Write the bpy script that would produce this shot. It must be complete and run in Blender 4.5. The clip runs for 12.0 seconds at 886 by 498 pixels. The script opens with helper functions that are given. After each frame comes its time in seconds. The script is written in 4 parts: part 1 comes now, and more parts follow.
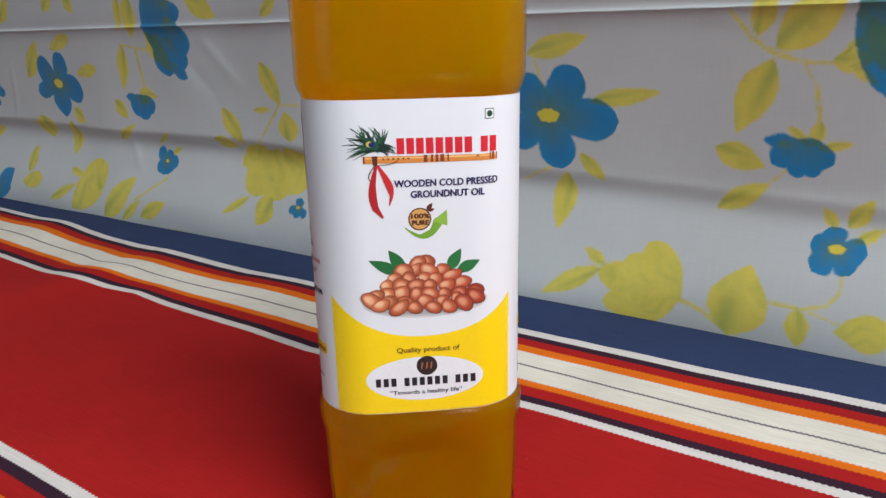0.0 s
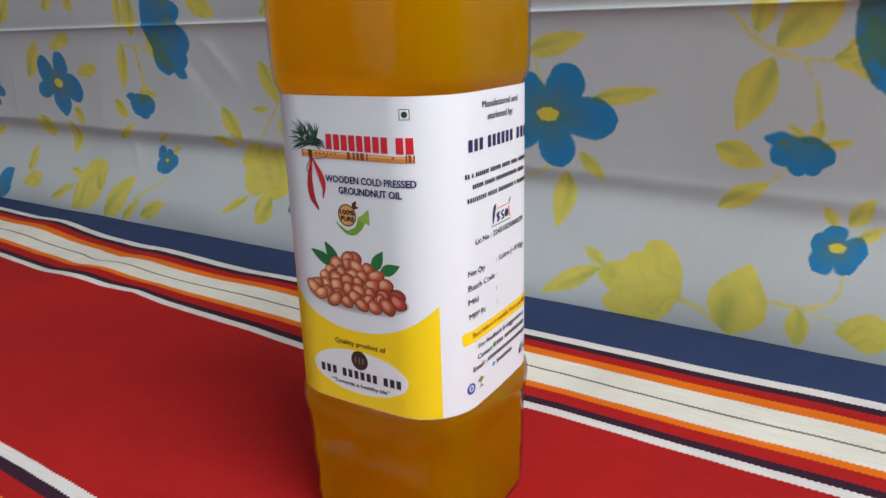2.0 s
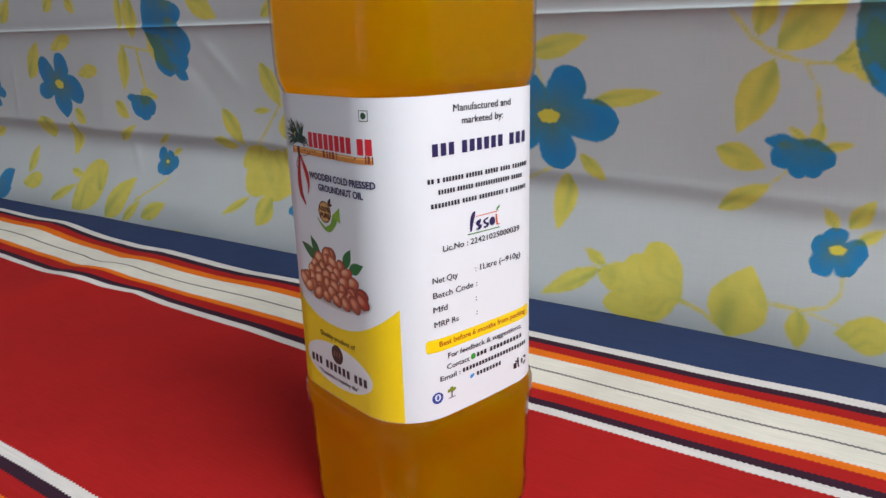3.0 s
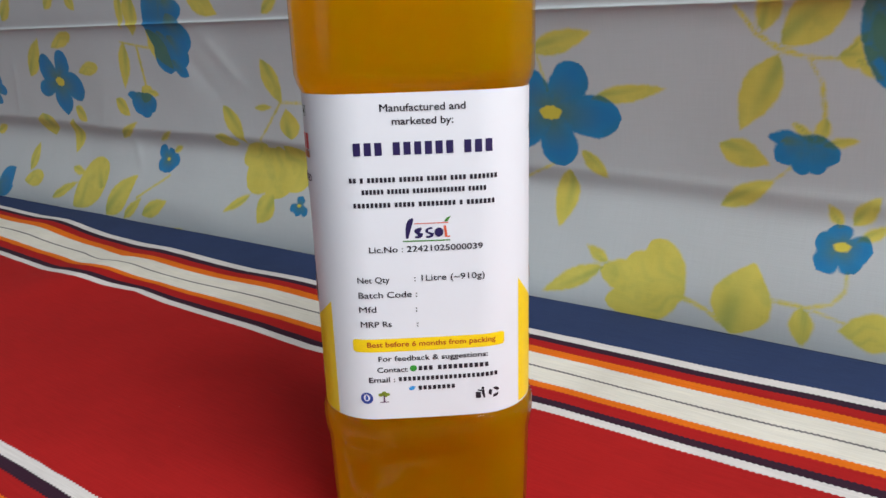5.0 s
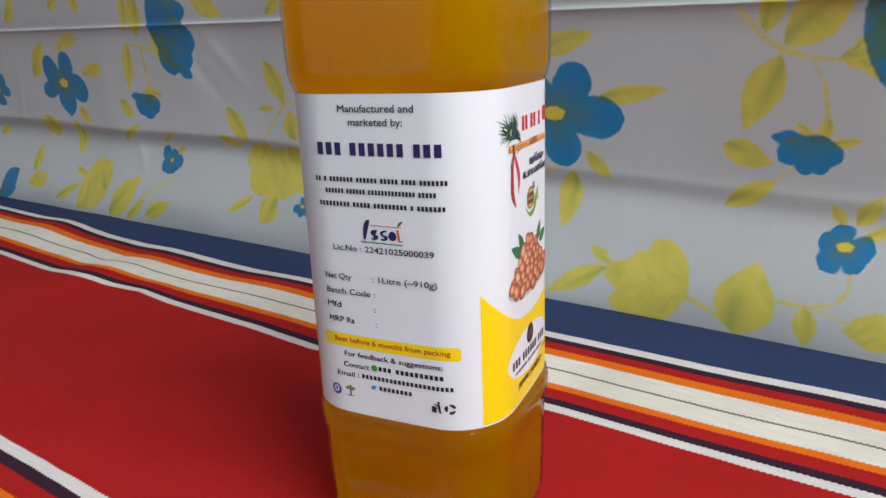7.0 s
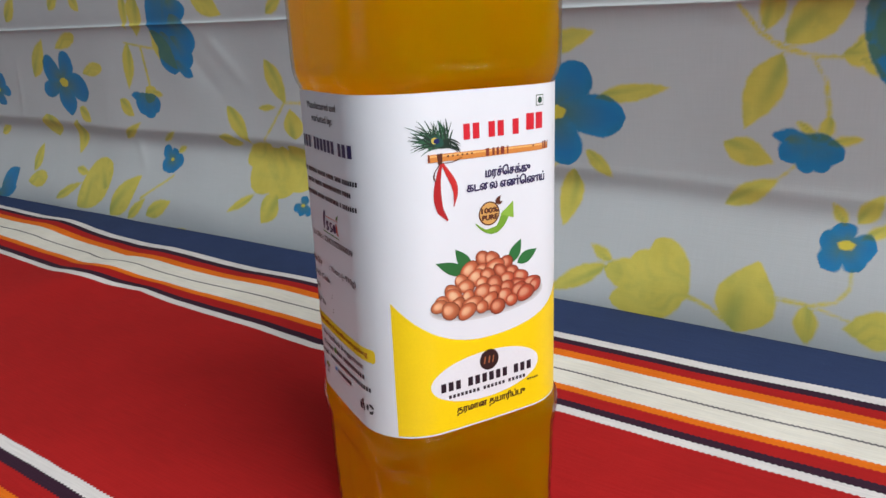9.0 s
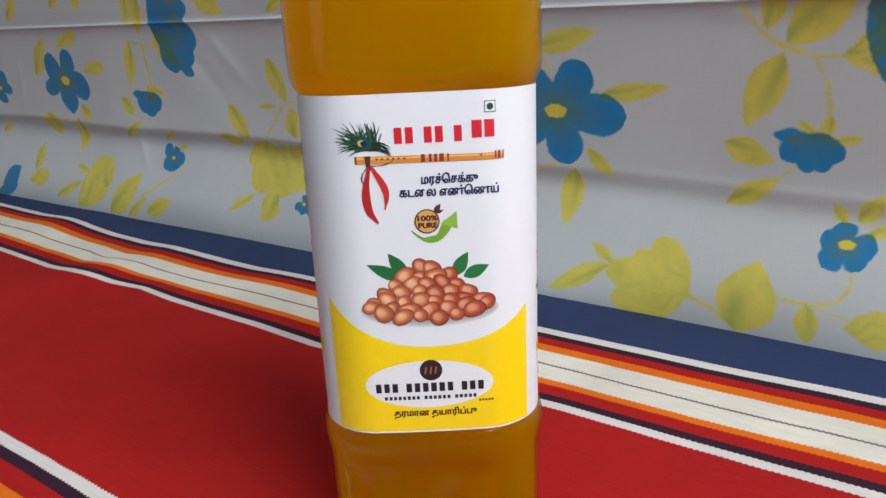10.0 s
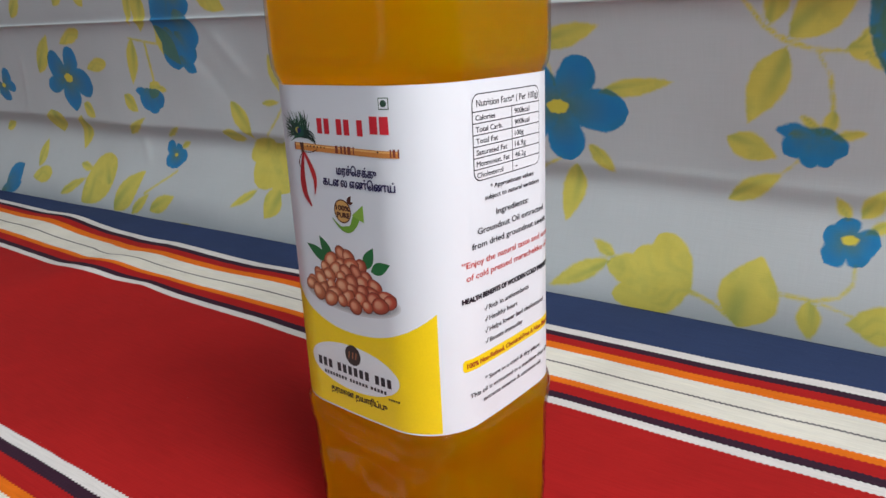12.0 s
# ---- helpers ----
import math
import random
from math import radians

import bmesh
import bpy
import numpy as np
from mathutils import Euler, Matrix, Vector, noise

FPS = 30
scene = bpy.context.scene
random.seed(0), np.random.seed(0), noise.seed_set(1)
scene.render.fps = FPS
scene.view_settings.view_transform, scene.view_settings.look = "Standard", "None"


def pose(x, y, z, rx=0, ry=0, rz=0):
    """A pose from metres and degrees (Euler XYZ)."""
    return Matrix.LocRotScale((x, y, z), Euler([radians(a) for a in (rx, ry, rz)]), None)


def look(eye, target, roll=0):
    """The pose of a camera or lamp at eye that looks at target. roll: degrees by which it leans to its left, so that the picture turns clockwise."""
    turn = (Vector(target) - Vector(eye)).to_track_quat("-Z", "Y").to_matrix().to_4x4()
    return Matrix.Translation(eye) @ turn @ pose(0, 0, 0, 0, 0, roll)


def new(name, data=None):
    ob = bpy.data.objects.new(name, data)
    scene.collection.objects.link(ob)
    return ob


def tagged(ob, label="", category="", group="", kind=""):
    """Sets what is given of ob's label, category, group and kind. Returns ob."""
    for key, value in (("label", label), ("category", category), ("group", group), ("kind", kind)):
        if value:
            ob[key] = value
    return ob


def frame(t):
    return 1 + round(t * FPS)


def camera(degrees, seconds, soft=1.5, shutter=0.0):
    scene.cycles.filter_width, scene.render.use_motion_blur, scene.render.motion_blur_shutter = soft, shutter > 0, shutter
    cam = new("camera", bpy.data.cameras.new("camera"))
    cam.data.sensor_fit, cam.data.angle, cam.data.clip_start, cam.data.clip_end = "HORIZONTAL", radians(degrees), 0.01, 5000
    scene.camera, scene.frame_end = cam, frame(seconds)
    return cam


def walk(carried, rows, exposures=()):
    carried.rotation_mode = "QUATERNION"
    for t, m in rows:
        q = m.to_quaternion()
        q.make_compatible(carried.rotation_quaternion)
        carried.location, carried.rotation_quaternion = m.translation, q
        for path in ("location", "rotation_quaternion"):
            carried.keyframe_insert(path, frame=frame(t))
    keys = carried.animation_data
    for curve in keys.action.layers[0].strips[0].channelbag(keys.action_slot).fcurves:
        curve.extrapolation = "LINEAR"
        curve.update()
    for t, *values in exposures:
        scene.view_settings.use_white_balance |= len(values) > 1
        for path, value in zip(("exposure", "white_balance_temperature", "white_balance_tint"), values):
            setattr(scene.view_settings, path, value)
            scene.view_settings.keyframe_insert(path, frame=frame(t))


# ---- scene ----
cam = camera(63.75, 12.0, soft=1.5)
walk(cam, [
    (0, pose(-0.0008, -0.0010, 0.1857, 73.18, 2.38, -0.84)),
    (0.5, pose(-0.0005, -0.0006, 0.1845, 73.19, 2.34, -0.81)),
    (1, pose(-0.0010, -0.0010, 0.1841, 73.32, 2.18, -0.86)),
    (1.5, pose(-0.0009, -0.0007, 0.1846, 73.33, 2.24, -0.90)),
    (2, pose(0.0007, -0.0001, 0.1832, 73.34, 2.32, -0.71)),
    (2.5, pose(0.0011, -0.0004, 0.1829, 73.40, 2.25, -0.68)),
    (3, pose(-0.0006, -0.0009, 0.1826, 73.55, 2.18, -0.75)),
    (5, pose(0.0001, 0.0015, 0.1826, 73.27, 2.34, -0.59)),
    (5.5, pose(-0.0019, -0.0002, 0.1826, 73.35, 2.20, -0.75)),
    (6, pose(-0.0013, 0.0003, 0.1823, 73.42, 2.38, -0.60)),
    (6.5, pose(-0.0021, 0.0006, 0.1818, 73.53, 2.43, -0.58)),
    (7, pose(-0.0018, -0.0001, 0.1817, 73.46, 2.34, -0.52)),
    (9, pose(-0.0022, 0.0000, 0.1816, 73.37, 2.43, -0.52)),
    (9.5, pose(-0.0015, 0.0001, 0.1820, 73.34, 2.51, -0.43)),
    (10, pose(-0.0022, -0.0004, 0.1816, 73.30, 2.34, -0.43)),
    (10.5, pose(-0.0018, 0.0002, 0.1807, 73.15, 2.47, -0.24)),
    (11, pose(-0.0026, -0.0003, 0.1805, 73.10, 2.51, -0.26)),
    (11.5, pose(-0.0008, -0.0001, 0.1802, 73.03, 2.43, -0.14)),
    (12, pose(-0.0009, -0.0004, 0.1794, 73.22, 2.40, -0.14)),
])

# ---- light ----
world = bpy.data.worlds.new("daylight")
scene.world = world
world.use_nodes = True
sky = world.node_tree.nodes.new("ShaderNodeTexSky")
sky.sky_type, sky.sun_disc = "NISHITA", False
sky.sun_elevation, sky.sun_rotation = radians(40), radians(150)
world.node_tree.nodes["Background"].inputs[1].default_value = 0.08
world.node_tree.links.new(sky.outputs[0], world.node_tree.nodes["Background"].inputs[0])

# the room is laid out along the back wall: s runs along it, d comes out of it
ORIGIN = Vector((0.0, 0.5282, 0.0))
ALONG = Vector((0.8159, -0.5782, 0.0))
OUT = Vector((-0.5782, -0.8159, 0.0))
ROOM = Matrix(((ALONG.x, OUT.x, 0, ORIGIN.x), (ALONG.y, OUT.y, 0, ORIGIN.y), (0, 0, 1, 0), (0, 0, 0, 1)))


def spot(s, d, z):
    return ORIGIN + ALONG * s + OUT * d + Vector((0, 0, z))


S0, S1, D1, TOP = -1.7, 1.25, 2.2, 2.5
WIN_D0, WIN_D1, WIN_Z0, WIN_Z1 = 0.10, 1.20, 0.55, 2.10
# opening behind the camera: unseen, added to hold a weak fill lamp
FILL_S0, FILL_S1, FILL_Z1 = -1.10, -0.10, 2.05



def opening_light(name, width, height, energy, eye, target):
    """An area lamp, tinted like sky light, set in an opening of the room."""
    lamp = new(name, bpy.data.lights.new(name, "AREA"))
    lamp.data.shape, lamp.data.size, lamp.data.size_y = "RECTANGLE", width, height
    lamp.data.energy, lamp.data.color = energy, (0.96, 0.985, 1.0)
    lamp.matrix_world = look(eye, target)


MID_D, MID_Z, MID_S = (WIN_D0 + WIN_D1) / 2, (WIN_Z0 + WIN_Z1) / 2, (FILL_S0 + FILL_S1) / 2
opening_light("window_daylight", WIN_D1 - WIN_D0, WIN_Z1 - WIN_Z0, 55, spot(S1 + 0.05, MID_D, MID_Z), spot(0, MID_D, MID_Z))
# added fill from the front, with no known source there
opening_light("front_fill", FILL_S1 - FILL_S0, FILL_Z1, 4, spot(MID_S, D1 + 0.05, FILL_Z1 / 2), spot(MID_S, 0, FILL_Z1 / 2))
scene.view_settings.exposure = 0.0


# ---- materials ----
def material(name, colour=(0.5, 0.5, 0.5), rough=0.6):
    m = bpy.data.materials.new(name)
    m.use_nodes = True
    p = m.node_tree.nodes["Principled BSDF"]
    p.inputs["Base Color"].default_value = (*colour, 1)
    p.inputs["Roughness"].default_value = rough
    return m, m.node_tree, p


class Net:
    """Short forms for wiring shader nodes."""

    def __init__(self, tree):
        self.tree = tree

    def node(self, kind, **inputs):
        n = self.tree.nodes.new("ShaderNode" + kind)
        for key, value in inputs.items():
            self.put(n.inputs[int(key[1:]) if key[0] == "i" and key[1:].isdigit() else key.replace("_", " ")], value)
        return n

    def put(self, socket, value):
        if hasattr(value, "is_output"):
            self.tree.links.new(value, socket)
        else:
            socket.default_value = value

    def math(self, op, a, b=0.0, c=0.0):
        n = self.tree.nodes.new("ShaderNodeMath")
        n.operation = op
        for i, v in enumerate((a, b, c)):
            self.put(n.inputs[i], v)
        return n.outputs[0]

    def mix(self, fac, a, b, blend="MIX"):
        n = self.tree.nodes.new("ShaderNodeMix")
        n.data_type, n.blend_type = "RGBA", blend
        self.put(n.inputs[0], fac)
        self.put(n.inputs[6], a if hasattr(a, "is_output") else (*a, 1))
        self.put(n.inputs[7], b if hasattr(b, "is_output") else (*b, 1))
        return n.outputs[2]

    def noise(self, vec, scale, detail=3.0, rough=0.55):
        n = self.node("TexNoise", Scale=scale, Detail=detail, Roughness=rough)
        self.tree.links.new(vec, n.inputs["Vector"])
        return n.outputs[0]

    def ramp(self, fac, lo, hi, a=0.0, b=1.0):
        n = self.node("MapRange", i0=fac, i1=lo, i2=hi, i3=a, i4=b)
        return n.outputs[0]

    def step(self, fac, lo, hi):
        n = self.node("MapRange", i0=fac, i1=lo, i2=hi, i3=0.0, i4=1.0)
        n.interpolation_type = "SMOOTHSTEP"
        return n.outputs[0]

    def coords(self):
        return self.tree.nodes.new("ShaderNodeTexCoord").outputs["Object"]

    def attribute(self, name):
        n = self.tree.nodes.new("ShaderNodeAttribute")
        n.attribute_name = name
        return n

    def bump(self, height, strength, distance, target):
        n = self.node("Bump", Strength=strength, Distance=distance, Height=height)
        self.tree.links.new(n.outputs[0], target.inputs["Normal"])
        return n


def plaster():
    m, tree, p = material("painted_plaster", (0.62, 0.61, 0.58), 0.8)
    k = Net(tree)
    c = k.coords()
    k.put(p.inputs["Base Color"], k.mix(k.noise(c, 3.0), (0.26, 0.25, 0.235), (0.34, 0.33, 0.31)))
    k.bump(k.noise(c, 90.0), 0.2, 0.002, p)
    return m


def concrete():
    m, tree, p = material("cement_floor", (0.3, 0.29, 0.28), 0.6)
    k = Net(tree)
    c = k.coords()
    k.put(p.inputs["Base Color"], k.mix(k.noise(c, 5.0, 6), (0.24, 0.23, 0.22), (0.36, 0.35, 0.33)))
    k.bump(k.noise(c, 60.0), 0.3, 0.002, p)
    return m


def printed_cotton():
    """Pale grey cotton; the printed motifs come as inside distances stored on the cloth."""
    m, tree, p = material("printed_cotton", (0.6, 0.6, 0.62), 0.75)
    k = Net(tree)
    c = k.coords()
    bleed = k.math("MULTIPLY", k.math("SUBTRACT", k.noise(c, 200.0, 5), 0.5), 0.0030)
    blue = k.math("ADD", k.attribute("blue").outputs["Fac"], bleed)
    yellow = k.math("ADD", k.attribute("yellow").outputs["Fac"], bleed)
    vein = k.attribute("vein").outputs["Fac"]
    heart_d = k.attribute("heart").outputs["Fac"]
    b = k.step(blue, -0.0010, 0.0012)
    y = k.step(yellow, -0.0013, 0.0016)
    mottled = k.noise(c, 55.0, 4)
    cloth = k.mix(k.noise(c, 14.0, 4), (0.428, 0.474, 0.494), (0.488, 0.537, 0.558))
    yel = k.mix(mottled, (0.50, 0.44, 0.035), (0.68, 0.60, 0.09))
    grn = k.mix(mottled, (0.20, 0.28, 0.04), (0.36, 0.40, 0.06))
    leafy = k.mix(k.math("MAXIMUM", k.math("MULTIPLY", vein, 0.75), k.math("MULTIPLY", k.ramp(k.noise(c, 45.0, 3), 0.5, 0.7), 0.45)), yel, grn)
    deep = k.step(blue, 0.0, 0.012)
    blu = k.mix(k.math("ADD", k.math("MULTIPLY", deep, 0.5), k.math("MULTIPLY", mottled, 0.4)), (0.002, 0.205, 0.44), (0.001, 0.145, 0.39))
    fringe = k.math("MULTIPLY", k.math("SUBTRACT", 1.0, deep), k.ramp(k.noise(c, 38.0, 3), 0.48, 0.68))
    blu = k.mix(k.math("MULTIPLY", fringe, 0.5), blu, (0.012, 0.11, 0.13))
    teal = k.mix(mottled, (0.02, 0.12, 0.14), (0.08, 0.20, 0.10))
    blu = k.mix(k.math("MULTIPLY", vein, 0.8), blu, k.mix(mottled, (0.03, 0.12, 0.09), (0.13, 0.20, 0.05)))
    col = k.mix(k.math("MULTIPLY", y, 0.92), cloth, leafy)
    both = k.math("MULTIPLY", k.math("MULTIPLY", b, y), 0.9)
    col = k.mix(k.math("MULTIPLY", b, 0.97), col, k.mix(both, blu, teal))
    col = k.mix(k.step(heart_d, -0.0006, 0.001), col, yel)
    # plain weave
    sep = k.node("SeparateXYZ", i0=c)
    warp = k.math("SINE", k.math("MULTIPLY", sep.outputs[0], 2 * math.pi / 0.0009))
    weft = k.math("SINE", k.math("MULTIPLY", sep.outputs[1], 2 * math.pi / 0.0009))
    stretch = k.node("VectorMath", i0=c, i1=(40.0, 1400.0, 1.0))
    stretch.operation = "MULTIPLY"
    slub = k.noise(stretch.outputs[0], 1.0, 2)
    stretch = k.node("VectorMath", i0=c, i1=(1400.0, 40.0, 1.0))
    stretch.operation = "MULTIPLY"
    slub2 = k.noise(stretch.outputs[0], 1.0, 2)
    thread = k.math("ADD", slub, slub2)
    k.put(p.inputs["Base Color"], k.mix(0.15, col, k.mix(k.ramp(thread, 0.75, 1.25), (0.72, 0.72, 0.72), (1.0, 1.0, 1.0)), "MULTIPLY"))
    height = k.math("ADD", k.math("MULTIPLY", k.math("ADD", warp, weft), 0.04), thread)
    k.bump(height, 0.2, 0.0003, p)
    p.inputs["Specular IOR Level"].default_value = 0.25
    p.inputs["Sheen Weight"].default_value = 0.05
    return m


# stripe limits out from the back edge of the rug, and their dyes
NAVY, WHITE, PLUM, RED, ORANGE, CREAM, GREY = (0.030, 0.050, 0.128), (0.75, 0.71, 0.69), (0.040, 0.014, 0.030), (0.42, 0.012, 0.012), (0.80, 0.17, 0.008), (0.80, 0.76, 0.67), (0.16, 0.15, 0.15)
BAND = [(0.0078, WHITE), (0.0062, PLUM), (0.0086, RED), (0.0082, ORANGE), (0.0154, CREAM), (0.0016, GREY), (0.0146, CREAM), (0.0056, ORANGE), (0.0094, RED), (0.0060, PLUM), (0.0062, WHITE)]


def woven_rug():
    """Weft-faced cotton: coloured bands along the rug, ribs across it."""
    m, tree, p = material("striped_dhurrie", RED, 0.9)
    k = Net(tree)
    c = k.coords()
    sep = k.node("SeparateXYZ", i0=c)
    s, d = sep.outputs[0], k.attribute("across").outputs["Fac"]
    rib = 0.0026
    tooth = k.math("ABSOLUTE", k.math("SUBTRACT", k.math("FRACT", k.math("MULTIPLY", s, 1 / rib)), 0.5))
    wander = k.math("MULTIPLY", k.math("SUBTRACT", k.noise(c, 30.0, 2), 0.5), 0.0016)
    jag = k.math("MULTIPLY", k.math("SUBTRACT", tooth, 0.25), 0.0015)
    at = k.math("ADD", d, k.math("ADD", wander, jag))
    col = k.mix(0.0, NAVY, NAVY)

    def band(col, start, rows):
        for width, colour in rows:
            col = k.mix(k.step(at, start - 0.0003, start + 0.0003), col, colour)
            start += width
        return col, start

    col, end = band(col, 0.0528, BAND + [(0.0, RED)])
    col, end = band(col, 0.3038, BAND[::-1] + [(0.0, NAVY)])
    stretch = k.node("VectorMath", i0=c, i1=(55.0, 900.0, 1.0))
    stretch.operation = "MULTIPLY"
    yarn = k.noise(stretch.outputs[0], 1.0, 3)
    patches = k.noise(c, 16.0, 4)
    specks = k.noise(c, 900.0, 2)
    col = k.mix(0.4, col, k.mix(k.ramp(yarn, 0.3, 0.7), (0.72, 0.72, 0.72), (1.1, 1.1, 1.1)), "MULTIPLY")
    col = k.mix(0.6, col, k.mix(k.ramp(patches, 0.3, 0.7), (0.73, 0.73, 0.73), (0.98, 0.98, 0.98)), "MULTIPLY")
    lint = k.math("MULTIPLY", k.step(k.noise(c, 330.0, 2), 0.76, 0.82), 0.15)
    k.put(p.inputs["Base Color"], k.mix(lint, col, (0.6, 0.5, 0.48)))
    cross = k.math("SINE", k.math("MULTIPLY", s, 2 * math.pi / rib))
    height = k.math("ADD", k.math("MULTIPLY", cross, 0.10), k.math("ADD", yarn, k.math("MULTIPLY", specks, 0.5)))
    k.bump(height, 0.35, 0.0004, p)
    p.inputs["Specular IOR Level"].default_value = 0.15
    p.inputs["Sheen Weight"].default_value = 0.0
    return m


def clear_plastic():
    m = bpy.data.materials.new("clear_pet_plastic")
    m.use_nodes = True
    tree = m.node_tree
    k = Net(tree)
    tree.nodes.remove(tree.nodes["Principled BSDF"])
    see = k.node("BsdfTransparent", Color=(0.98, 0.98, 0.97, 1))
    shine = k.node("BsdfGlossy", Roughness=0.06)
    wavy = k.node("Bump", Strength=0.25, Distance=0.002, Height=k.noise(k.coords(), 45.0, 2))
    tree.links.new(wavy.outputs[0], shine.inputs["Normal"])
    edge = k.node("Fresnel", IOR=1.33)
    mix = k.node("MixShader", i0=k.math("MULTIPLY", edge.outputs[0], 0.75), i1=see.outputs[0], i2=shine.outputs[0])
    tree.links.new(mix.outputs[0], tree.nodes["Material Output"].inputs[0])
    return m


def golden_oil():
    """Unrefined oil: part clear, part cloudy, so that light from one side passes and glows on the other."""
    m, tree, p = material("groundnut_oil", (1.0, 0.45, 0.0), 0.3)
    p.inputs["Specular IOR Level"].default_value = 0.0
    p.inputs["Subsurface Weight"].default_value = 1.0
    p.inputs["Subsurface Radius"].default_value = (1.0, 0.5, 0.05)
    p.inputs["Subsurface Scale"].default_value = 0.10
    k = Net(tree)
    haze = k.noise(k.coords(), 28.0, 3)
    clear = k.node("BsdfTransparent", Color=(1.0, 0.79, 0.004, 1))
    bent = k.node("BsdfGlass", Color=(1.0, 0.70, 0.0, 1), Roughness=0.10, IOR=1.46)
    glow = k.node("BsdfTranslucent", Color=k.mix(haze, (1.0, 0.63, 0.0), (1.0, 0.71, 0.0)))
    seen = k.node("MixShader", i0=0.18, i1=clear.outputs[0], i2=bent.outputs[0])
    cloudy = k.node("MixShader", i0=0.30, i1=glow.outputs[0], i2=p.outputs[0])
    mix = k.node("MixShader", i0=0.55, i1=seen.outputs[0], i2=cloudy.outputs[0])
    tree.links.new(mix.outputs[0], tree.nodes["Material Output"].inputs[0])
    return m


def label_paper():
    m, tree, p = material("label_paper", (0.80, 0.80, 0.83), 0.38)
    k = Net(tree)
    c = k.coords()
    k.put(p.inputs["Base Color"], k.mix(k.noise(c, 30.0, 4), (0.665, 0.68, 0.72), (0.705, 0.72, 0.76)))
    k.bump(k.noise(c, 120.0, 3), 0.12, 0.0008, p)
    return m


def printing_ink():
    m, tree, p = material("printing_ink", (0.1, 0.1, 0.1), 0.38)
    k = Net(tree)
    speck = k.noise(k.coords(), 1500.0, 2)
    k.put(p.inputs["Base Color"], k.mix(0.25, k.attribute("ink").outputs["Color"], k.mix(speck, (0.8, 0.8, 0.8), (1.2, 1.2, 1.2)), "MULTIPLY"))
    return m


PLASTER, CEMENT, COTTON, DHURRIE = plaster(), concrete(), printed_cotton(), woven_rug()
PET, OIL, PAPER, INK = clear_plastic(), golden_oil(), label_paper(), printing_ink()
CAP_PLASTIC = material("yellow_cap_plastic", (0.75, 0.5, 0.02), 0.35)[0]


# ---- mesh helpers ----
def part(name, bm, mat, parent=None, label="", smooth=False):
    me = bpy.data.meshes.new(name)
    bm.to_mesh(me)
    bm.free()
    me.materials.append(mat)
    if smooth:
        me.polygons.foreach_set("use_smooth", [True] * len(me.polygons))
    ob = new(name, me)
    ob.parent = parent
    if label:
        ob["label"] = label
    return ob


def box(bm, lo, hi):
    v = bmesh.ops.create_cube(bm, size=1.0, matrix=Matrix.LocRotScale([(a + b) / 2 for a, b in zip(lo, hi)], None, [b - a for a, b in zip(lo, hi)]))
    return v["verts"]


def slab(name, boxes, mat, label, category):
    bm = bmesh.new()
    for lo, hi in boxes:
        box(bm, lo, hi)
    ob = part(name, bm, mat)
    ob.matrix_world = ROOM
    return tagged(ob, label, category, kind="structure")


# ---- room ----
T = 0.12
slab("floor", [((S0 - T, -T, -0.10), (S1 + T, D1 + T, -0.006))], CEMENT, "plain grey cement floor under a striped rug", "floor")
slab("ceiling", [((S0 - T, -T, TOP), (S1 + T, D1 + T, TOP + 0.1))], PLASTER, "plain pale plaster ceiling of the room", "ceiling")
slab("wall_back", [((S0 - T, -0.05 - T, -0.006), (S1 + T, -0.05, TOP))], PLASTER, "plain pale wall behind the hanging cloth", "wall")
# the gap in this unseen wall is made for the added fill lamp
slab("wall_front", [((S0 - T, D1, -0.006), (FILL_S0, D1 + T, TOP)), ((FILL_S1, D1, -0.006), (S1 + T, D1 + T, TOP)), ((FILL_S0, D1, FILL_Z1), (FILL_S1, D1 + T, TOP))], PLASTER, "plain pale plaster wall with an opening added for fill light", "wall")
slab("wall_west", [((S0 - T, -0.05, -0.006), (S0, D1, TOP))], PLASTER, "plain pale plaster wall of the room", "wall")
slab("wall_east", [((S1, -0.05, -0.006), (S1 + T, WIN_D0, TOP)), ((S1, WIN_D1, -0.006), (S1 + T, D1, TOP)), ((S1, WIN_D0, -0.006), (S1 + T, WIN_D1, WIN_Z0)), ((S1, WIN_D0, WIN_Z1), (S1 + T, WIN_D1, TOP))],
     PLASTER, "plain pale plaster wall with a wide window opening", "wall")


# ---- hanging printed cloth ----
class Print:
    """Collects motifs as inside distances over the cloth (s, z in metres)."""

    def __init__(self, s, z):
        self.s, self.z = s, z
        self.blue, self.yellow, self.heart = (np.full(s.shape, -0.02) for _ in range(3))
        self.vein = np.zeros(s.shape)

    def blade(self, s0, z0, s1, z1, width, peak, blunt, root=0.8):
        """Inside distance of a blade from base to tip, widest at peak, and the places along and across it."""
        ds, dz = (s1 - s0) / 1000, (z1 - z0) / 1000
        length = math.hypot(ds, dz)
        ts, tz = ds / length, dz / length
        ps, pz = self.s - s0 / 1000, self.z - z0 / 1000
        a, b = (ps * ts + pz * tz) / length, pz * ts - ps * tz
        w = np.clip(a, 0, 1)
        form = np.where(w < peak, np.abs(np.sin(np.pi / 2 * w / peak)) ** root, np.abs(np.cos(np.pi / 2 * (w - peak) / (1 - peak))) ** blunt)
        inside = width / 2000 * form - np.abs(b)
        inside = np.where(a < 0, a * length - np.abs(b), np.where(a > 1, (1 - a) * length - np.abs(b), inside))
        return inside, a, b / (width / 2000)


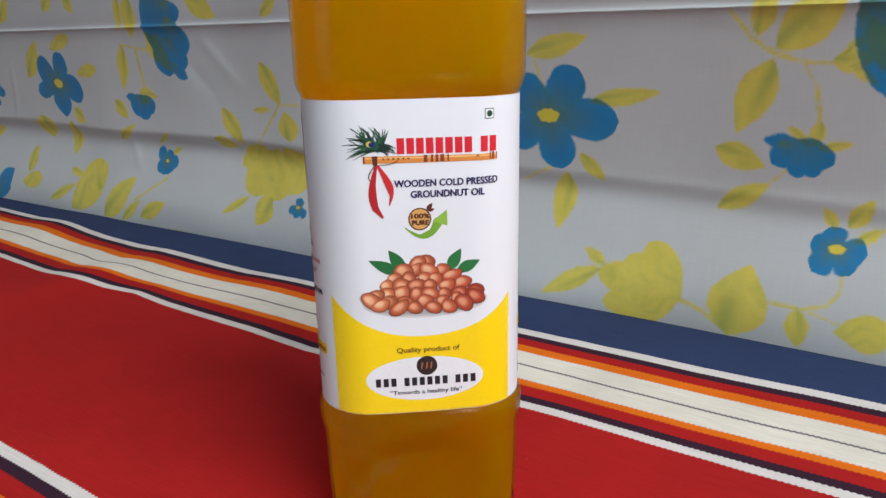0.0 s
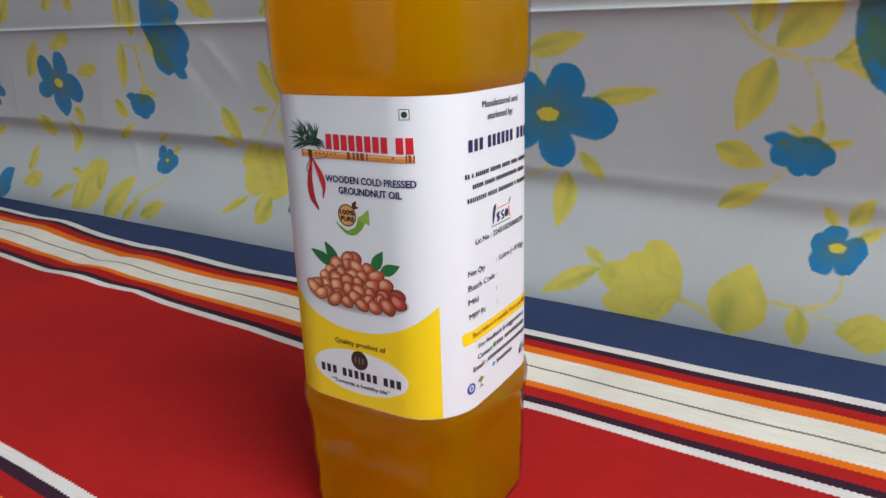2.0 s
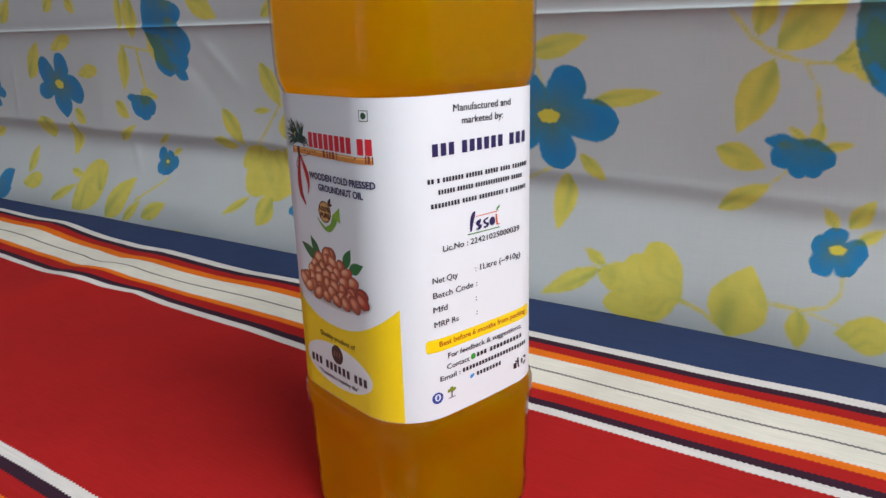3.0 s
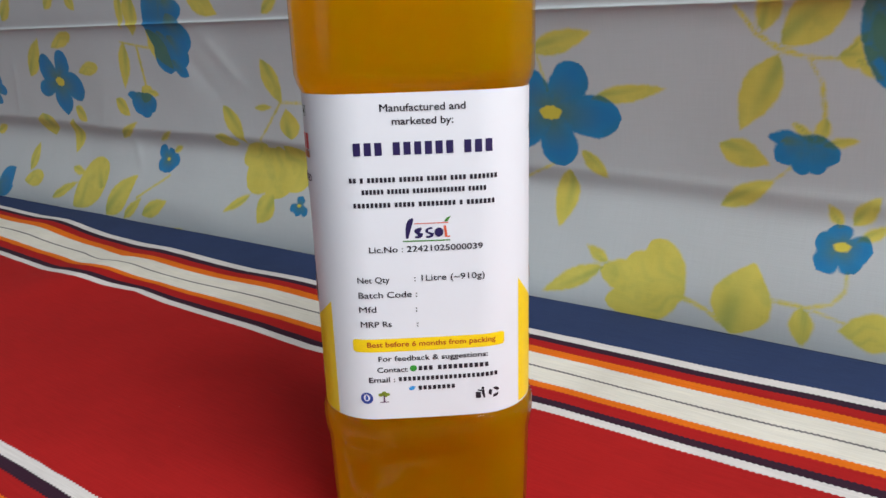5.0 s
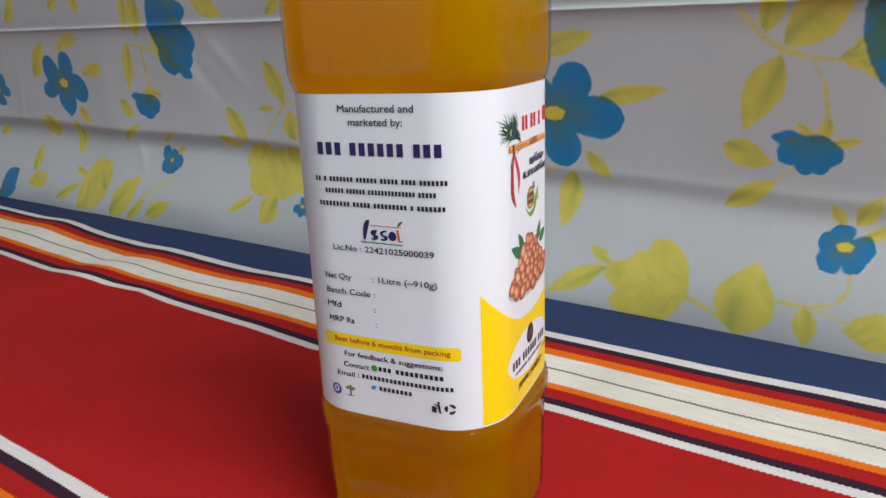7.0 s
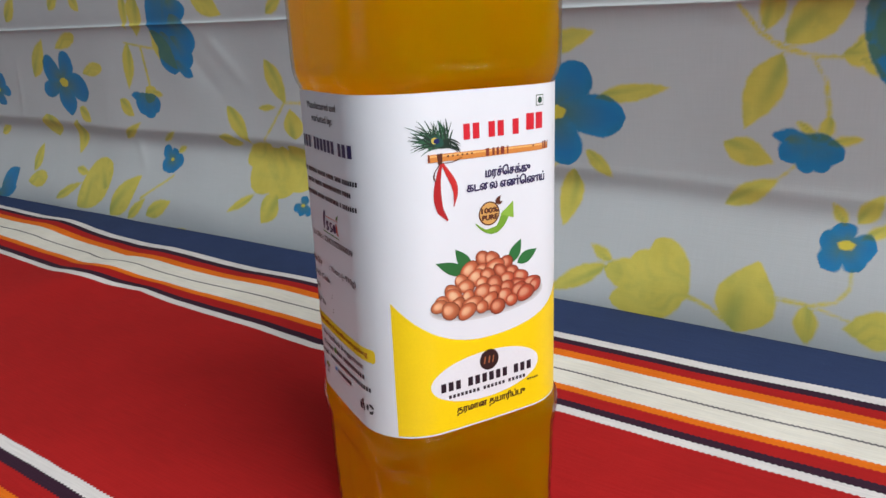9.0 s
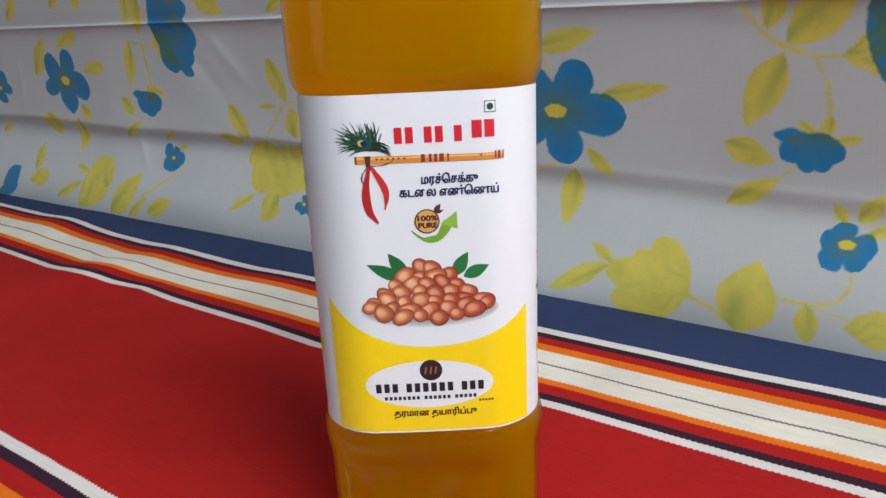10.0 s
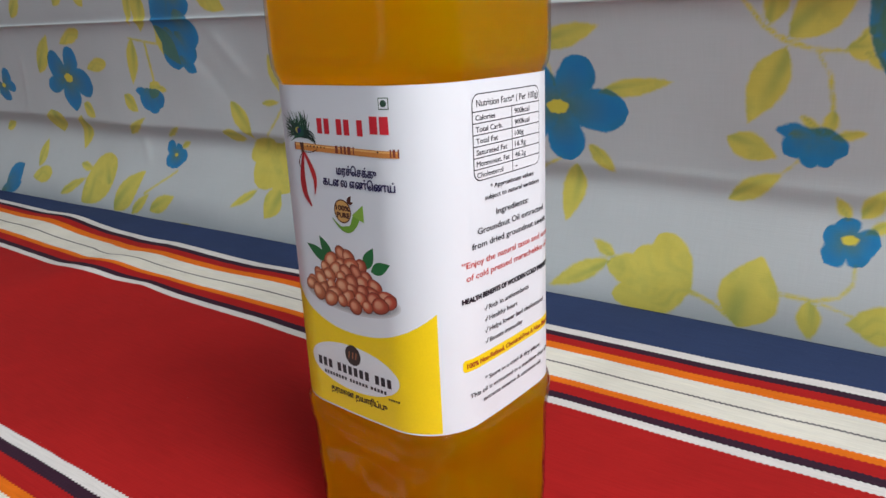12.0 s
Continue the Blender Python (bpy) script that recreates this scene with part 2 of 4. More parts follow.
def motif_functions(pr):
    def note(field, inside, a, b, amount, lo, hi):
        near = inside > -0.001
        tone = amount * np.exp(-(b / 0.35) ** 2) * np.clip((hi - a) / (hi - lo), 0, 1)
        pr.vein[near] = np.maximum(pr.vein[near] * 0.6, tone[near])
        np.maximum(field, inside, out=field)

    def petal(s0, z0, s1, z1, width):
        d, a, b = pr.blade(s0, z0, s1, z1, width, 0.66, 0.5, 0.62)
        note(pr.blue, d, a, b * 0.5, 1.0, 0.1, 0.75)

    def point(s0, z0, s1, z1, width):
        d, a, b = pr.blade(s0, z0, s1, z1, width, 0.55, 0.85)
        note(pr.blue, d, a, b * 0.5, 1.0, 0.1, 0.7)

    def leaf(s0, z0, s1, z1, width):
        d, a, b = pr.blade(s0, z0, s1, z1, width, 0.42, 0.95)
        note(pr.yellow, d, a, b - 0.25, 1.0, 0.25, 0.95)

    def lobe(s0, z0, s1, z1, width):
        d, a, b = pr.blade(s0, z0, s1, z1, width, 0.6, 0.5)
        note(pr.yellow, d, a, b * 1.6 + 0.5 * np.sin(a * 9), 0.55, 0.4, 1.0)

    def stem(s0, z0, s1, z1, width):
        ps, pz = pr.s - s0 / 1000, pr.z - z0 / 1000
        ds, dz = (s1 - s0) / 1000, (z1 - z0) / 1000
        h = np.clip((ps * ds + pz * dz) / (ds * ds + dz * dz), 0, 1)
        np.maximum(pr.yellow, width / 2000 - np.hypot(ps - h * ds, pz - h * dz), out=pr.yellow)

    def heart(s0, z0, radius):
        ps, pz = pr.s - s0 / 1000, pr.z - z0 / 1000
        ang = np.arctan2(pz, ps)
        np.maximum(pr.heart, radius / 1000 * (1 + 0.08 * np.sin(7 * ang)) - np.hypot(ps * 0.7, pz * 1.2), out=pr.heart)

    return petal, point, leaf, lobe, stem, heart


def print_cloth(pr):
    petal, point, leaf, lobe, stem, heart = motif_functions(pr)
    # small five-petalled flower and leaves
    petal(-545, 150, -515, 181, 26.3)
    petal(-545, 150, -575, 173, 35.5)
    petal(-546, 148, -594, 138, 19.7)
    petal(-545, 149, -495, 140, 32.7)
    point(-545, 150, -547, 110, 36.7)
    heart(-543, 149, 6.3)
    leaf(-607, 155, -558, 198, 21.3)
    lobe(-537, 187, -486, 200, 14.5)
    lobe(-496, 159, -452, 166, 14.8)
    leaf(-526, 120, -506, 104, 19.4)
    leaf(-606, 111, -602, 83, 47.8)
    leaf(-538, 106, -553, 64, 23.6)
    leaf(-654, 38, -640, 73, 20.6)
    lobe(-665, 25, -618, 33, 21.2)
    point(-734, 4, -691, 39, 29.7)
    point(-750, 0, -693, 16, 16.7)
    leaf(-618, 219, -578, 245, 15.3)
    leaf(-515, 227, -483, 245, 13.1)
    leaf(-463, 239, -455, 222, 18.3)
    leaf(-750, 81, -722, 92, 12.5)
    # flower at the far end
    petal(-708, 140, -684, 159, 18.9)
    petal(-708, 140, -678, 138, 14.8)
    petal(-708, 140, -713, 121, 29.1)
    petal(-708, 140, -747, 142, 16.6)
    heart(-708, 140, 3.5)
    # fallen spray
    lobe(-543, 4, -477, 57, 49.0)
    leaf(-480, 31, -497, 58, 27.9)
    leaf(-595, 9, -536, 33, 12.1)
    leaf(-555, 48, -522, 42, 10.1)
    leaf(-473, 1, -418, 49, 29.6)
    leaf(-440, 0, -404, 26, 12.2)
    leaf(-405, 7, -359, 27, 17.7)
    leaf(-358, -6, -334, 0, 4.8)
    stem(-414, 25, -363, 52, 2.8)
    # hanging blossom
    petal(-308, 246, -328, 173, 50.6)
    petal(-308, 241, -338, 203, 19.2)
    petal(-300, 226, -294, 205, 33.5)
    petal(-304, 212, -296, 175, 35.0)
    petal(-316, 192, -298, 164, 25.9)
    petal(-328, 197, -327, 157, 34.8)
    point(-321, 169, -299, 154, 15.4)
    leaf(-347, 199, -320, 161, 24.2)
    leaf(-370, 236, -386, 200, 12.4)
    leaf(-353, 233, -372, 194, 22.5)
    leaf(-392, 189, -413, 142, 17.9)
    leaf(-342, 196, -345, 171, 15.5)
    stem(-397, 189, -345, 181, 2.4)
    stem(-372, 182, -376, 141, 4.0)
    # bud
    point(-387, 132, -412, 136, 10.5)
    petal(-387, 138, -403, 117, 22.3)
    petal(-384, 138, -391, 112, 24.8)
    petal(-383, 137, -371, 119, 23.6)
    lobe(-383, 144, -374, 131, 25.8)
    leaf(-374, 139, -356, 136, 7.8)
    leaf(-435, 131, -416, 113, 19.2)
    leaf(-449, 87, -406, 107, 9.7)
    # tiny flower
    petal(-369, 68, -384, 80, 15.7)
    petal(-369, 68, -349, 68, 13.7)
    petal(-369, 68, -365, 55, 25.2)
    petal(-369, 68, -385, 58, 14.6)
    petal(-369, 68, -361, 78, 15.3)
    heart(-369, 68, 2.3)
    leaf(-382, 86, -349, 100, 5.4)
    leaf(-360, 76, -344, 83, 7.4)
    leaf(-269, 231, -234, 208, 25.7)
    leaf(-175, 206, -149, 220, 10.8)
    # large pale blossom
    leaf(-195, 169, -179, 129, 22.3)
    leaf(-262, 127, -240, 91, 20.7)
    leaf(-283, 96, -251, 90, 12.9)
    leaf(-218, 125, -193, 127, 6.6)
    stem(-181, 131, -218, 95, 2.4)
    stem(-181, 131, -152, 131, 2.5)
    leaf(-173, 98, -175, 126, 26.1)
    lobe(-198, 87, -241, 50, 40.9)
    lobe(-195, 91, -204, 43, 48.6)
    lobe(-187, 92, -164, 53, 44.8)
    lobe(-211, 92, -251, 72, 21.3)
    leaf(-234, 43, -269, 24, 9.2)
    leaf(-202, 46, -217, 19, 26.6)
    petal(-165, 40, -176, 36, 8.3)
    petal(-165, 40, -163, 48, 11.3)
    petal(-165, 40, -154, 33, 8.6)
    petal(-165, 40, -167, 31, 9.9)
    heart(-165, 40, 1.9)
    # big blue flower
    petal(83, 129, 107, 161, 26.8)
    petal(83, 129, 133, 126, 29.1)
    petal(83, 129, 91, 92, 28.3)
    petal(83, 129, 59, 154, 28.9)
    petal(83, 129, 50, 110, 25.9)
    heart(83, 129, 5.9)
    leaf(71, 170, 117, 181, 15.4)
    leaf(114, 139, 163, 146, 12.1)
    leaf(104, 104, 124, 84, 10.9)
    leaf(95, 90, 89, 48, 18.5)
    stem(76, 169, 82, 144, 2.2)
    stem(61, 82, 83, 93, 2.0)
    # branch
    stem(202, 191, 213, 176, 2.3)
    stem(213, 176, 225, 168, 2.9)
    stem(224, 168, 241, 163, 2.6)
    stem(240, 163, 260, 162, 2.1)
    stem(240, 163, 248, 149, 1.9)
    stem(248, 149, 251, 128, 2.5)
    leaf(216, 177, 224, 207, 13.8)
    leaf(226, 170, 261, 201, 24.2)
    leaf(225, 165, 206, 122, 21.8)
    leaf(254, 163, 274, 164, 13.3)
    leaf(260, 166, 268, 176, 5.7)
    leaf(263, 161, 276, 151, 6.3)
    petal(267, 198, 291, 143, 28.4)
    petal(265, 191, 280, 151, 16.9)
    leaf(269, 185, 287, 151, 14.3)
    # nodding blue blossom
    point(244, 117, 221, 119, 9.6)
    petal(243, 119, 227, 105, 15.1)
    petal(241, 120, 241, 97, 12.7)
    petal(244, 119, 250, 98, 12.5)
    petal(243, 117, 259, 106, 13.7)
    petal(230, 117, 256, 115, 10.1)
    leaf(234, 128, 248, 115, 6.0)
    leaf(251, 131, 249, 115, 8.6)
    leaf(251, 115, 269, 119, 6.3)
    leaf(194, 113, 224, 102, 17.1)
    leaf(197, 74, 228, 93, 13.4)
    stem(226, 92, 235, 101, 1.6)
    # corner flower
    petal(266, 58, 262, 70, 14.3)
    petal(266, 58, 252, 61, 12.7)
    petal(266, 58, 255, 45, 15.0)
    petal(266, 58, 281, 57, 16.1)
    petal(266, 58, 274, 45, 13.6)
    heart(266, 58, 3.3)
    leaf(265, 69, 256, 82, 7.7)
    leaf(270, 70, 282, 88, 11.6)
    leaf(274, 62, 289, 72, 7.3)
    stem(271, 45, 271, 35, 2.0)
    stem(271, 35, 265, 27, 2.0)
    stem(265, 27, 253, 23, 2.2)
    stem(253, 23, 235, 24, 2.6)
    # ground leaves
    leaf(213, -1, 222, 44, 36.3)
    stem(212, 1, 196, 12, 2.7)
    stem(196, 12, 180, 17, 3.0)
    stem(213, 1, 231, 16, 2.0)
    lobe(184, 17, 125, 26, 23.4)
    lobe(183, 16, 131, 6, 23.4)
    lobe(179, 19, 143, 36, 23.6)
    lobe(183, 18, 157, 48, 23.6)
    lobe(181, 16, 151, 0, 18.4)
    leaf(126, 28, 84, 5, 13.8)
    leaf(130, 30, 112, 40, 8.2)
    leaf(250, 23, 253, -1, 13.9)
    lobe(270, 13, 299, 19, 18.4)
    lobe(277, 9, 297, 11, 13.0)
    stem(253, 23, 276, 17, 1.6)

def ripple(s, z, scale, seed, ks=1.0, kz=1.0):
    """Smooth wandering value, about -1 to 1."""
    rng = np.random.default_rng(seed)
    out = np.zeros_like(s)
    for i in range(7):
        a, f, ph = rng.uniform(0, 2 * np.pi), rng.uniform(0.6, 1.8) / scale, rng.uniform(0, 6.28)
        out += np.sin(f * (np.cos(a) * s * ks + np.sin(a) * z * kz) + ph)
    return out / 3.5


def smooth01(x):
    x = np.clip(x, 0, 1)
    return x * x * (3 - 2 * x)


def cloth_out(s, z):
    """How far the cloth stands out towards the room."""
    lean = 0.026 * (1 - smooth01(z / 0.095)) - 0.026
    fold = 0.0933 - 0.0195 * s + 0.0012 * np.sin(s * 17)
    up = z - fold
    ridge = (0.0105 - 0.0045 * smooth01((s + 0.1) / 0.3)) * np.where(up > 0, np.exp(-up / 0.05), np.exp(-(up / 0.011) ** 2))
    press = 0.1972 - 0.0200 * s
    crease = 0.0016 * np.exp(-np.abs(z - press) / 0.0021) + 0.0013 * np.exp(-np.abs(z - press) / 0.0010) + 0.0022 * smooth01((z - press) / 0.03 + 0.5)
    lean = lean + 0.24 * np.maximum(up, 0)
    low = 0.0021 * ripple(s, z, 0.055, 3, 0.6, 1.0) * smooth01(z / 0.03)
    tall = 0.0016 * ripple(s, z, 0.035, 5, 1.0, 0.35) * smooth01(z / 0.05)
    toe = 0.0016 * np.sin(s * 23 + 0.7) * (1 - smooth01(z / 0.03))
    out = lean + ridge + crease + low + tall + toe
    # short soft wrinkles: ends, height and width
    for s0, z0, s1, z1, high, wide in ((-0.634, 0.181, -0.667, 0.100, 0.0014, 0.004), (-0.269, 0.195, -0.229, 0.146, 0.0016, 0.006), (-0.300, 0.180, -0.262, 0.130, -0.0014, 0.007),
                                       (-0.434, 0.095, -0.412, 0.053, 0.0018, 0.005), (-0.475, 0.094, -0.453, 0.142, 0.0008, 0.005), (0.186, 0.191, 0.213, 0.182, 0.0008, 0.003),
                                       (0.215, 0.196, 0.245, 0.186, 0.0007, 0.003), (-0.605, 0.051, -0.245, 0.047, -0.0016, 0.012), (0.020, 0.040, 0.200, 0.036, -0.0012, 0.012)):
        ds, dz = s1 - s0, z1 - z0
        f = np.clip(((s - s0) * ds + (z - z0) * dz) / (ds * ds + dz * dz), 0, 1)
        out = out + 0.6 * high * np.sin(np.pi * (0.1 + 0.8 * f)) * np.exp(-((s - s0 - f * ds) ** 2 + (z - z0 - f * dz) ** 2) / (1.25 * wide) ** 2)
    return out


def sheet(name, s, t, height, mat):
    """A curved sheet over a grid of two axes; height(S, T) is its third coordinate."""
    S, U = np.meshgrid(s, t)
    H = height(S, U)
    n, m = len(t), len(s)
    co = np.stack([S.ravel(), U.ravel(), H.ravel()], 1)
    i = np.arange(n * m).reshape(n, m)
    quads = np.stack([i[:-1, :-1].ravel(), i[:-1, 1:].ravel(), i[1:, 1:].ravel(), i[1:, :-1].ravel()], 1)
    me = bpy.data.meshes.new(name)
    me.vertices.add(len(co))
    me.vertices.foreach_set("co", co.ravel())
    me.loops.add(quads.size)
    me.loops.foreach_set("vertex_index", quads.ravel())
    me.polygons.add(len(quads))
    me.polygons.foreach_set("loop_start", np.arange(0, quads.size, 4))
    me.polygons.foreach_set("use_smooth", np.ones(len(quads), bool))
    me.update(calc_edges=True)
    me.materials.append(mat)
    return new(name, me), S, U


def hanging_cloth():
    s = np.concatenate([np.arange(-1.3, -0.86, 0.012), np.arange(-0.86, 0.38, 0.0017), np.arange(0.38, 0.9, 0.012)])
    z = np.concatenate([np.arange(-0.004, 0.186, 0.0017), np.arange(0.186, 0.218, 0.0006), np.arange(0.218, 0.276, 0.0017), np.arange(0.276, 1.3, 0.015)])
    ob, S, Z = sheet("hanging_cloth", s, z, cloth_out, COTTON)
    # local x along the wall, y up, z out of the wall
    ob.matrix_world = Matrix(((ALONG.x, 0, OUT.x, ORIGIN.x), (ALONG.y, 0, OUT.y, ORIGIN.y), (0, 1, 0, 0), (0, 0, 0, 1)))
    pr = Print(S.ravel(), Z.ravel())
    print_cloth(pr)
    for name, values in (("blue", pr.blue), ("yellow", pr.yellow), ("vein", pr.vein), ("heart", pr.heart)):
        ob.data.attributes.new(name, "FLOAT", "POINT").data.foreach_set("value", values.astype(np.float32))
    thick = ob.modifiers.new("thickness", "SOLIDIFY")
    thick.thickness, thick.offset = 0.0006, -1
    return tagged(ob, "creased pale grey cotton cloth printed with blue and yellow flowers", "curtain")


hanging_cloth()


# ---- striped rug ----
def rug_height(s, d):
    h = 0.0062 * np.exp(-((s + 0.270) / 0.040) ** 2 - ((d - 0.132) / 0.05) ** 2)
    h += 0.0040 * np.exp(-((s + 0.486) / 0.05) ** 2 - ((d - 0.053) / 0.045) ** 2)
    h += 0.0022 * np.exp(-((s + 0.106) / 0.05) ** 2 - ((d - 0.074) / 0.04) ** 2)
    h += 0.0007 * ripple(s, d, 0.045, 11)
    keep = np.exp(-(((s - 0.150) / 0.09) ** 2 + ((d - 0.228) / 0.09) ** 2) ** 2)
    return h * (1 - keep) - 0.0003 * keep


def drift(s, d):
    """How far the stripes wander from straight: at the outer white, the grey line and the inner white, fading past them."""
    outer = np.interp(s, (-0.75, -0.579, -0.449, -0.379, -0.325, -0.285, -0.157, -0.09, 0.129, 0.215, 0.272, 0.4), (-0.022, -0.018, -0.0116, -0.0045, -0.0006, -0.002, 0.004, 0.002, 0.0018, 0.0003, -0.0028, -0.004))
    grey = np.interp(s, (-0.6, -0.465, -0.342, -0.293, -0.252, -0.207, -0.105, -0.045, 0.15, 0.228, 0.278), (-0.012, -0.007, 0.0004, 0.0113, 0.0058, 0.004, 0.0024, 0.0018, 0.0003, 0.0005, -0.0009))
    inner = np.interp(s, (-0.5, -0.369, -0.276, -0.232, -0.2, -0.157, -0.06, -0.003, 0.167, 0.238), (-0.004, 0.0028, 0.010, 0.005, -0.0025, 0.0013, 0.0033, 0.0075, 0.0, 0.0006))
    first = np.clip((d - 0.056) / 0.044, 0, 1)
    last = np.clip((d - 0.100) / 0.039, 0, 1)
    mix = outer * (1 - first) + grey * (first - last) + inner * last
    return mix * (1 - smooth01((d - 0.16) / 0.10))


def striped_rug():
    s = np.concatenate([np.arange(-1.3, -0.75, 0.02), np.arange(-0.75, 0.40, 0.004), np.arange(0.40, 1.0, 0.02)])
    d = np.concatenate([np.arange(0.002, 0.474, 0.003), np.arange(0.474, 1.4, 0.02)])
    ob, S, D = sheet("striped_rug", s, d, rug_height, DHURRIE)
    ob.matrix_world = ROOM
    ob.data.attributes.new("across", "FLOAT", "POINT").data.foreach_set("value", (D - drift(S, D)).ravel().astype(np.float32))
    thick = ob.modifiers.new("thickness", "SOLIDIFY")
    thick.thickness, thick.offset = 0.0035, -1
    return tagged(ob, "red woven cotton rug with white, orange and navy stripes", "rug")


striped_rug()


# ---- bottle of oil ----
HALF, RAD = 0.0365, 0.0201          # half width and corner radius of the label panel
FLAT = 2 * HALF - 2 * RAD
FACE = FLAT + math.pi * RAD / 2     # one face, from corner middle to corner middle
PRINT_OFF = (0.0034, 0.0018, 0.0006, -0.0006)  # how far each face's print sits off its middle
MID, LABEL_LO, LABEL_HI = 0.1195, 0.0586, 0.1666


def rim(s, grow=0.0):
    """Point on the rounded square, s metres along it from the middle of the first face, and its normal."""
    k = math.floor((s + FACE / 2) / FACE)
    a = s - k * FACE
    x, y, nx, ny = a, -HALF, 0.0, -1.0
    if abs(a) > FLAT / 2:
        turn = (abs(a) - FLAT / 2) / RAD
        nx, ny = math.copysign(math.sin(turn), a), -math.cos(turn)
        x, y = math.copysign(FLAT / 2, a) + RAD * nx, -HALF + RAD + RAD * ny
    else:
        y -= 0.0003 * (1 - (a / (FLAT / 2)) ** 2)
    c, sn = ((1, 0), (0, 1), (-1, 0), (0, -1))[k % 4]
    x, y, nx, ny = x + grow * nx, y + grow * ny, nx, ny
    return c * x - sn * y, sn * x + c * y, c * nx - sn * ny, sn * nx + c * ny


# height and how far the wall stands out from the label panel
WALL = [(0.000, -0.0060), (0.0012, -0.0030), (0.004, -0.0010), (0.010, -0.0004), (0.034, 0.0001), (0.044, 0.0003), (0.048, 0.0011), (0.0515, 0.0016), (0.0550, 0.0017), (0.0574, 0.0012),
        (0.0582, 0.0004), (0.0588, 0.0), (0.1663, 0.0), (0.1675, 0.0005), (0.1695, 0.0015), (0.1725, 0.0022), (0.178, 0.0024), (0.210, 0.0024), (0.216, 0.0022)]


def wall_at(z):
    for (z0, a), (z1, b) in zip(WALL, WALL[1:]):
        if z <= z1:
            f = (z - z0) / (z1 - z0)
            return a + (b - a) * f * f * (3 - 2 * f)
    return WALL[-1][1]


def loft(bm, rings):
    loops = [[bm.verts.new(p) for p in ring] for ring in rings]
    n = len(loops[0])
    for a, b in zip(loops, loops[1:]):
        for i in range(n):
            bm.faces.new((a[i], a[(i + 1) % n], b[(i + 1) % n], b[i]))
    return loops


def bottle_ring(z, inset, samples=104):
    ring = []
    for i in range(samples):
        s = i * 4 * FACE / samples
        a = (s + FACE / 2) % FACE - FACE / 2
        out = wall_at(z)
        # upright hollow panel low on each face with a tapering rib in it, and panels above the label
        if z < 0.046:
            side = min(1.0, max(0.0, (0.0195 - abs(a)) / 0.002))
            head = min(1.0, max(0.0, (0.0455 - z - 8 * a * a) / 0.003)) * min(1.0, max(0.0, (z - 0.007) / 0.004))
            edge = side * side * (3 - 2 * side) * head
            rib = max(0.0, 1 - abs(a) / (0.0012 + 0.10 * max(0.0, 0.040 - z))) if z < 0.040 else 0.0
            out -= 0.0006 * edge - 0.0004 * rib * head
            out -= 0.0004 * max(0.0, (abs(a) - 0.026) / 0.006) * min(1.0, max(0.0, (0.040 - z) / 0.012)) * (0.5 + 0.5 * math.cos(z * 330))
        if z > 0.171:
            edge = min(1.0, max(0.0, (0.0215 - abs(a)) / 0.0020)) * min(1.0, max(0.0, (z - 0.171 - 30 * max(0.0, abs(a) - 0.012) ** 2 * 1.5) / 0.004))
            out -= 0.0008 * edge * edge * (3 - 2 * edge)
        x, y, nx, ny = rim(s, out - inset)
        ring.append((x, y, z))
    return ring


def shoulder_ring(f, z, radius, inset, samples=104):
    """Between the rounded square (f = 0) and a circle (f = 1)."""
    ring = []
    for i in range(samples):
        x, y, nx, ny = rim(i * 4 * FACE / samples, 0.0022 - inset)
        ang = math.atan2(y, x)
        r = math.hypot(x, y) * (1 - f) + (radius - inset) * f
        ring.append((r * math.cos(ang), r * math.sin(ang), z))
    return ring


def cap_loop(bm, loop, z):
    c = bm.verts.new((0, 0, z))
    for i in range(len(loop)):
        bm.faces.new((loop[i], loop[(i + 1) % len(loop)], c))


LEVELS = [0.0, 0.0006, 0.0012, 0.002, 0.003, 0.004] + [0.006 + 0.0012 * i for i in range(46)] + [0.062, 0.08, 0.10, 0.12, 0.14, 0.16, 0.1665] + [0.1673 + 0.0008 * i for i in range(14)] + [0.182, 0.19, 0.2, 0.21, 0.213, 0.216]
SHOULDER = [(0.06, 0.2185), (0.2, 0.223), (0.4, 0.2285), (0.62, 0.2345), (0.82, 0.241), (0.95, 0.247), (1.0, 0.251)]


